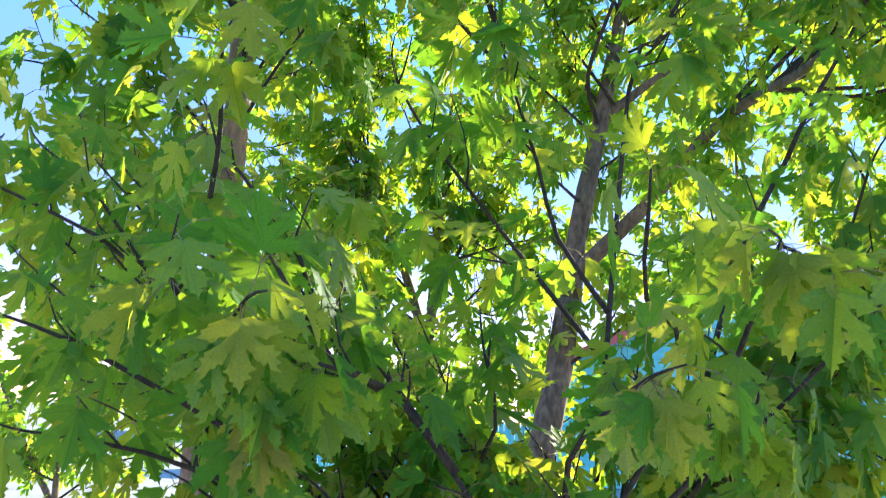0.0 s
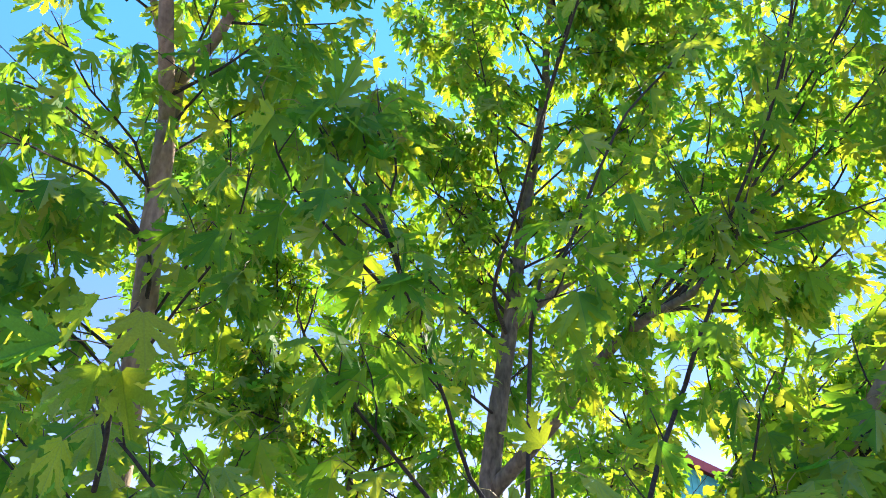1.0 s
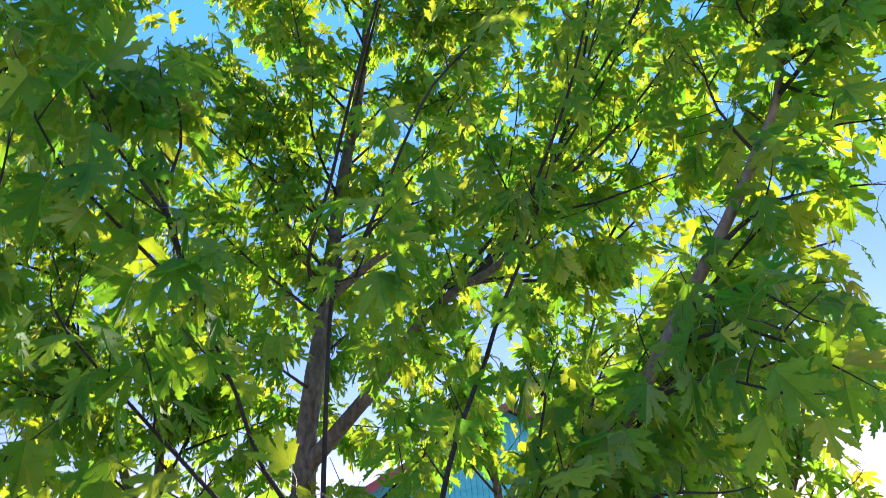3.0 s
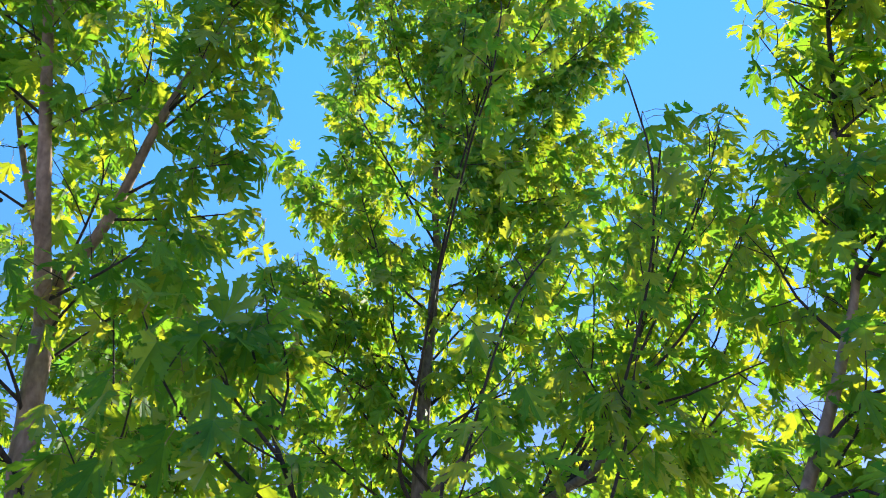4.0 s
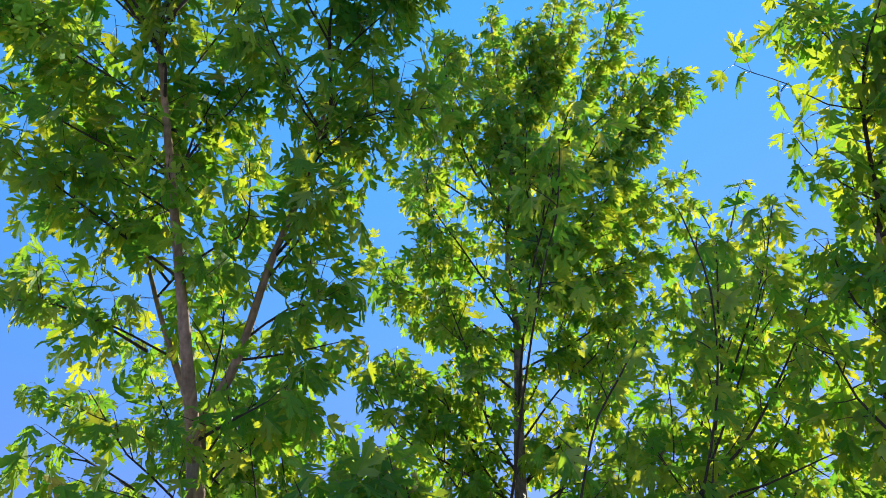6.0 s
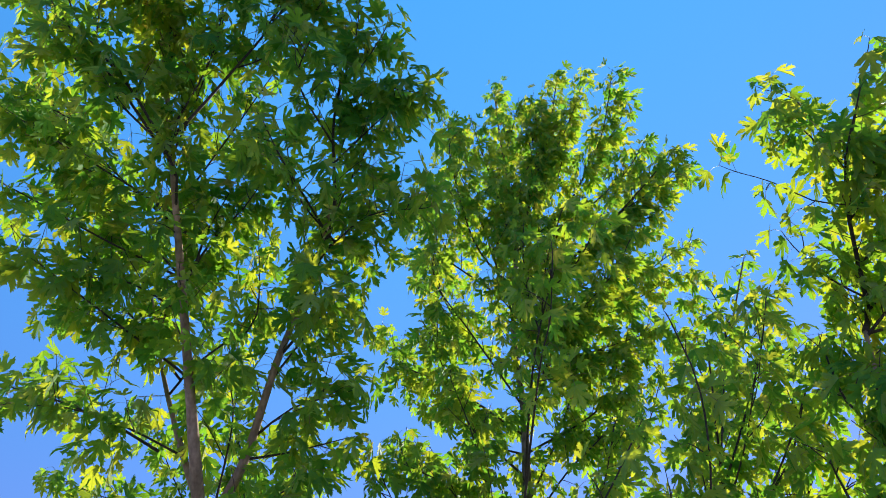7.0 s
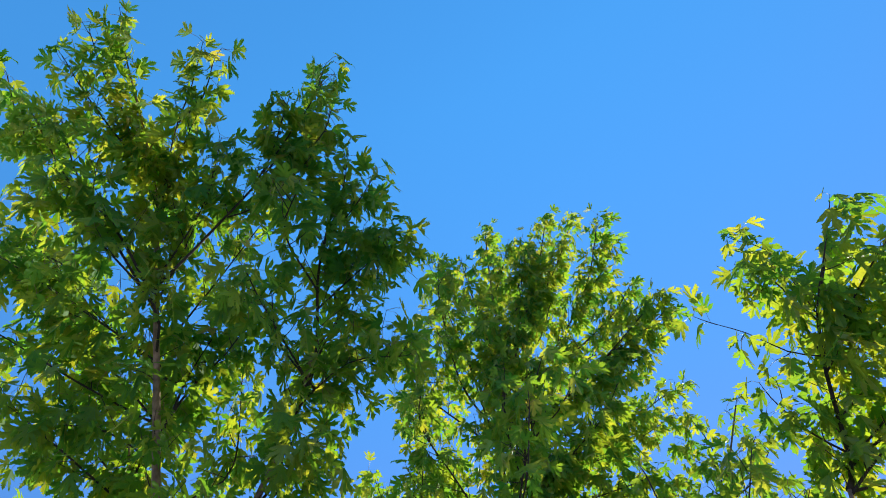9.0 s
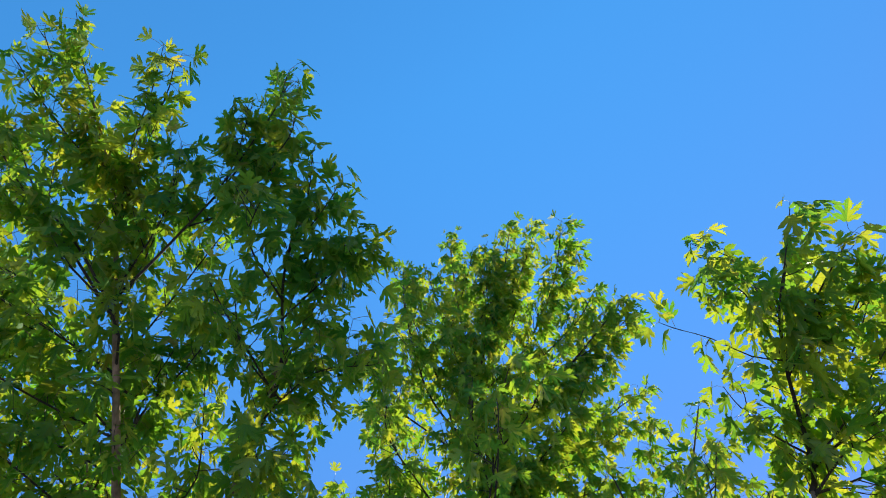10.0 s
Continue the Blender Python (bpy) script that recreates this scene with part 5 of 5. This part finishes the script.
f("branch", 0.0078, 0.003, 0.3, (0.34, 1.94, 0.60), (0.11, 1.82, 0.94), (-0.08, 1.71, 1.27), (-0.22, 1.64, 1.46))
f("branch", 0.0078, 0.003, 0.3, (0.34, 1.94, 0.60), (0.16, 1.87, 0.91), (0.01, 1.81, 1.20), (-0.10, 1.76, 1.36))
f("branch", 0.0078, 0.003, 0.3, (0.34, 1.94, 0.60), (0.11, 1.75, 0.89), (-0.09, 1.58, 1.17), (-0.23, 1.46, 1.32))
f("branch", 0.0078, 0.003, 0.3, (0.34, 1.94, 0.60), (0.23, 1.95, 0.92), (0.13, 1.96, 1.22), (0.06, 1.96, 1.39))
f("branch", 0.0078, 0.003, 0.3, (0.34, 1.94, 0.60), (0.02, 1.75, 0.88), (-0.25, 1.58, 1.15), (-0.45, 1.47, 1.30))
f("branch", 0.0078, 0.003, 0.3, (0.34, 1.94, 0.60), (0.13, 1.97, 0.99), (-0.06, 2.00, 1.36), (-0.19, 2.02, 1.57))
f("branch", 0.0078, 0.003, 0.3, (0.34, 1.94, 0.60), (-0.02, 1.74, 0.92), (-0.34, 1.56, 1.23), (-0.56, 1.44, 1.41))
f("branch", 0.0078, 0.003, 0.3, (0.34, 1.94, 0.60), (0.27, 1.92, 0.89), (0.21, 1.89, 1.17), (0.17, 1.88, 1.32))
front_maple.leaf_size = 0.118
f("branch", 0.0078, 0.003, 0.3, (0.95, 1.80, 1.66), (0.96, 1.75, 1.77), (0.98, 1.70, 1.84), (0.99, 1.67, 1.85))
f("branch", 0.0078, 0.003, 0.3, (0.95, 1.80, 1.66), (1.07, 1.69, 1.73), (1.18, 1.60, 1.78), (1.26, 1.53, 1.77))
f("branch", 0.0078, 0.003, 0.3, (0.95, 1.80, 1.66), (1.20, 1.76, 1.84), (1.42, 1.72, 1.98), (1.58, 1.69, 2.03))
f("branch", 0.0078, 0.003, 0.3, (0.95, 1.80, 1.66), (0.92, 1.74, 1.69), (0.89, 1.69, 1.71), (0.87, 1.66, 1.67))
front_maple.dense, front_maple.spread, front_maple.leaf_size = 0.3, 0.6, 0.13
f("branch", 0.0078, 0.003, 0.3, (1.32, 1.71, 2.13), (1.54, 1.68, 2.34), (1.74, 1.66, 2.51), (1.87, 1.64, 2.58))
f("branch", 0.0078, 0.003, 0.3, (1.20, 1.75, 1.97), (1.47, 1.72, 2.15), (1.71, 1.69, 2.28), (1.88, 1.67, 2.34))
f("branch", 0.0078, 0.003, 0.3, (1.10, 1.77, 1.85), (1.32, 1.75, 2.02), (1.51, 1.73, 2.15), (1.65, 1.72, 2.20))
f("branch", 0.0078, 0.003, 0.3, (1.10, 1.77, 1.85), (1.41, 1.73, 2.00), (1.68, 1.70, 2.11), (1.87, 1.68, 2.14))
f("branch", 0.0078, 0.003, 0.3, (1.00, 1.79, 1.72), (1.22, 1.85, 1.98), (1.40, 1.90, 2.19), (1.54, 1.94, 2.30))
f("branch", 0.0078, 0.003, 0.3, (1.00, 1.79, 1.72), (1.17, 1.92, 1.96), (1.32, 2.04, 2.16), (1.42, 2.12, 2.25))
f("branch", 0.0078, 0.003, 0.3, (1.32, 1.71, 2.13), (1.63, 1.72, 2.31), (1.91, 1.72, 2.46), (2.11, 1.73, 2.52))
front_maple.dense, front_maple.spread, front_maple.leaf_size = 0.8, 0.6, 0.118
f("branch", 0.0062, 0.003, 0.3, (0.42, 1.92, 1.03), (0.44, 1.86, 1.29), (0.45, 1.81, 1.47), (0.45, 1.78, 1.55))
f("branch", 0.0062, 0.003, 0.3, (0.42, 1.92, 1.03), (0.44, 1.92, 1.24), (0.46, 1.91, 1.38), (0.47, 1.91, 1.43))
f("branch", 0.0062, 0.003, 0.3, (0.54, 1.89, 1.17), (0.55, 1.82, 1.34), (0.57, 1.77, 1.45), (0.57, 1.74, 1.49))
f("branch", 0.0062, 0.003, 0.3, (0.54, 1.89, 1.17), (0.59, 1.90, 1.41), (0.64, 1.91, 1.57), (0.66, 1.92, 1.63))
f("branch", 0.0062, 0.003, 0.3, (0.54, 1.89, 1.17), (0.62, 1.85, 1.31), (0.69, 1.83, 1.40), (0.73, 1.81, 1.42))
f("branch", 0.0062, 0.003, 0.3, (0.54, 1.89, 1.17), (0.63, 1.82, 1.28), (0.71, 1.76, 1.34), (0.75, 1.73, 1.35))
f("branch", 0.0062, 0.003, 0.3, (0.70, 1.86, 1.36), (0.73, 1.84, 1.50), (0.75, 1.83, 1.59), (0.77, 1.82, 1.60))
f("branch", 0.0062, 0.003, 0.3, (0.70, 1.86, 1.36), (0.76, 1.80, 1.48), (0.81, 1.76, 1.54), (0.84, 1.73, 1.55))
f("branch", 0.0062, 0.003, 0.3, (0.70, 1.86, 1.36), (0.79, 1.84, 1.43), (0.86, 1.82, 1.45), (0.90, 1.81, 1.44))
f("branch", 0.0062, 0.003, 0.3, (0.70, 1.86, 1.36), (0.82, 1.81, 1.42), (0.92, 1.78, 1.45), (0.98, 1.76, 1.43))
f("branch", 0.0062, 0.003, 0.3, (0.70, 1.86, 1.36), (0.86, 1.85, 1.49), (0.98, 1.84, 1.57), (1.05, 1.83, 1.58))
f("branch", 0.0062, 0.003, 0.3, (0.42, 1.92, 1.03), (0.27, 1.85, 1.23), (0.15, 1.79, 1.36), (0.09, 1.76, 1.40))
f("branch", 0.0062, 0.003, 0.3, (0.42, 1.92, 1.03), (0.34, 1.87, 1.22), (0.27, 1.83, 1.35), (0.24, 1.81, 1.39))
f("branch", 0.0062, 0.003, 0.3, (0.42, 1.92, 1.03), (0.22, 1.79, 1.26), (0.06, 1.69, 1.41), (-0.03, 1.64, 1.47))
for tree in (left_maple, middle_maple, back_maple, far_maple, edge_maple, side_maple, front_maple):
    tree.finish()
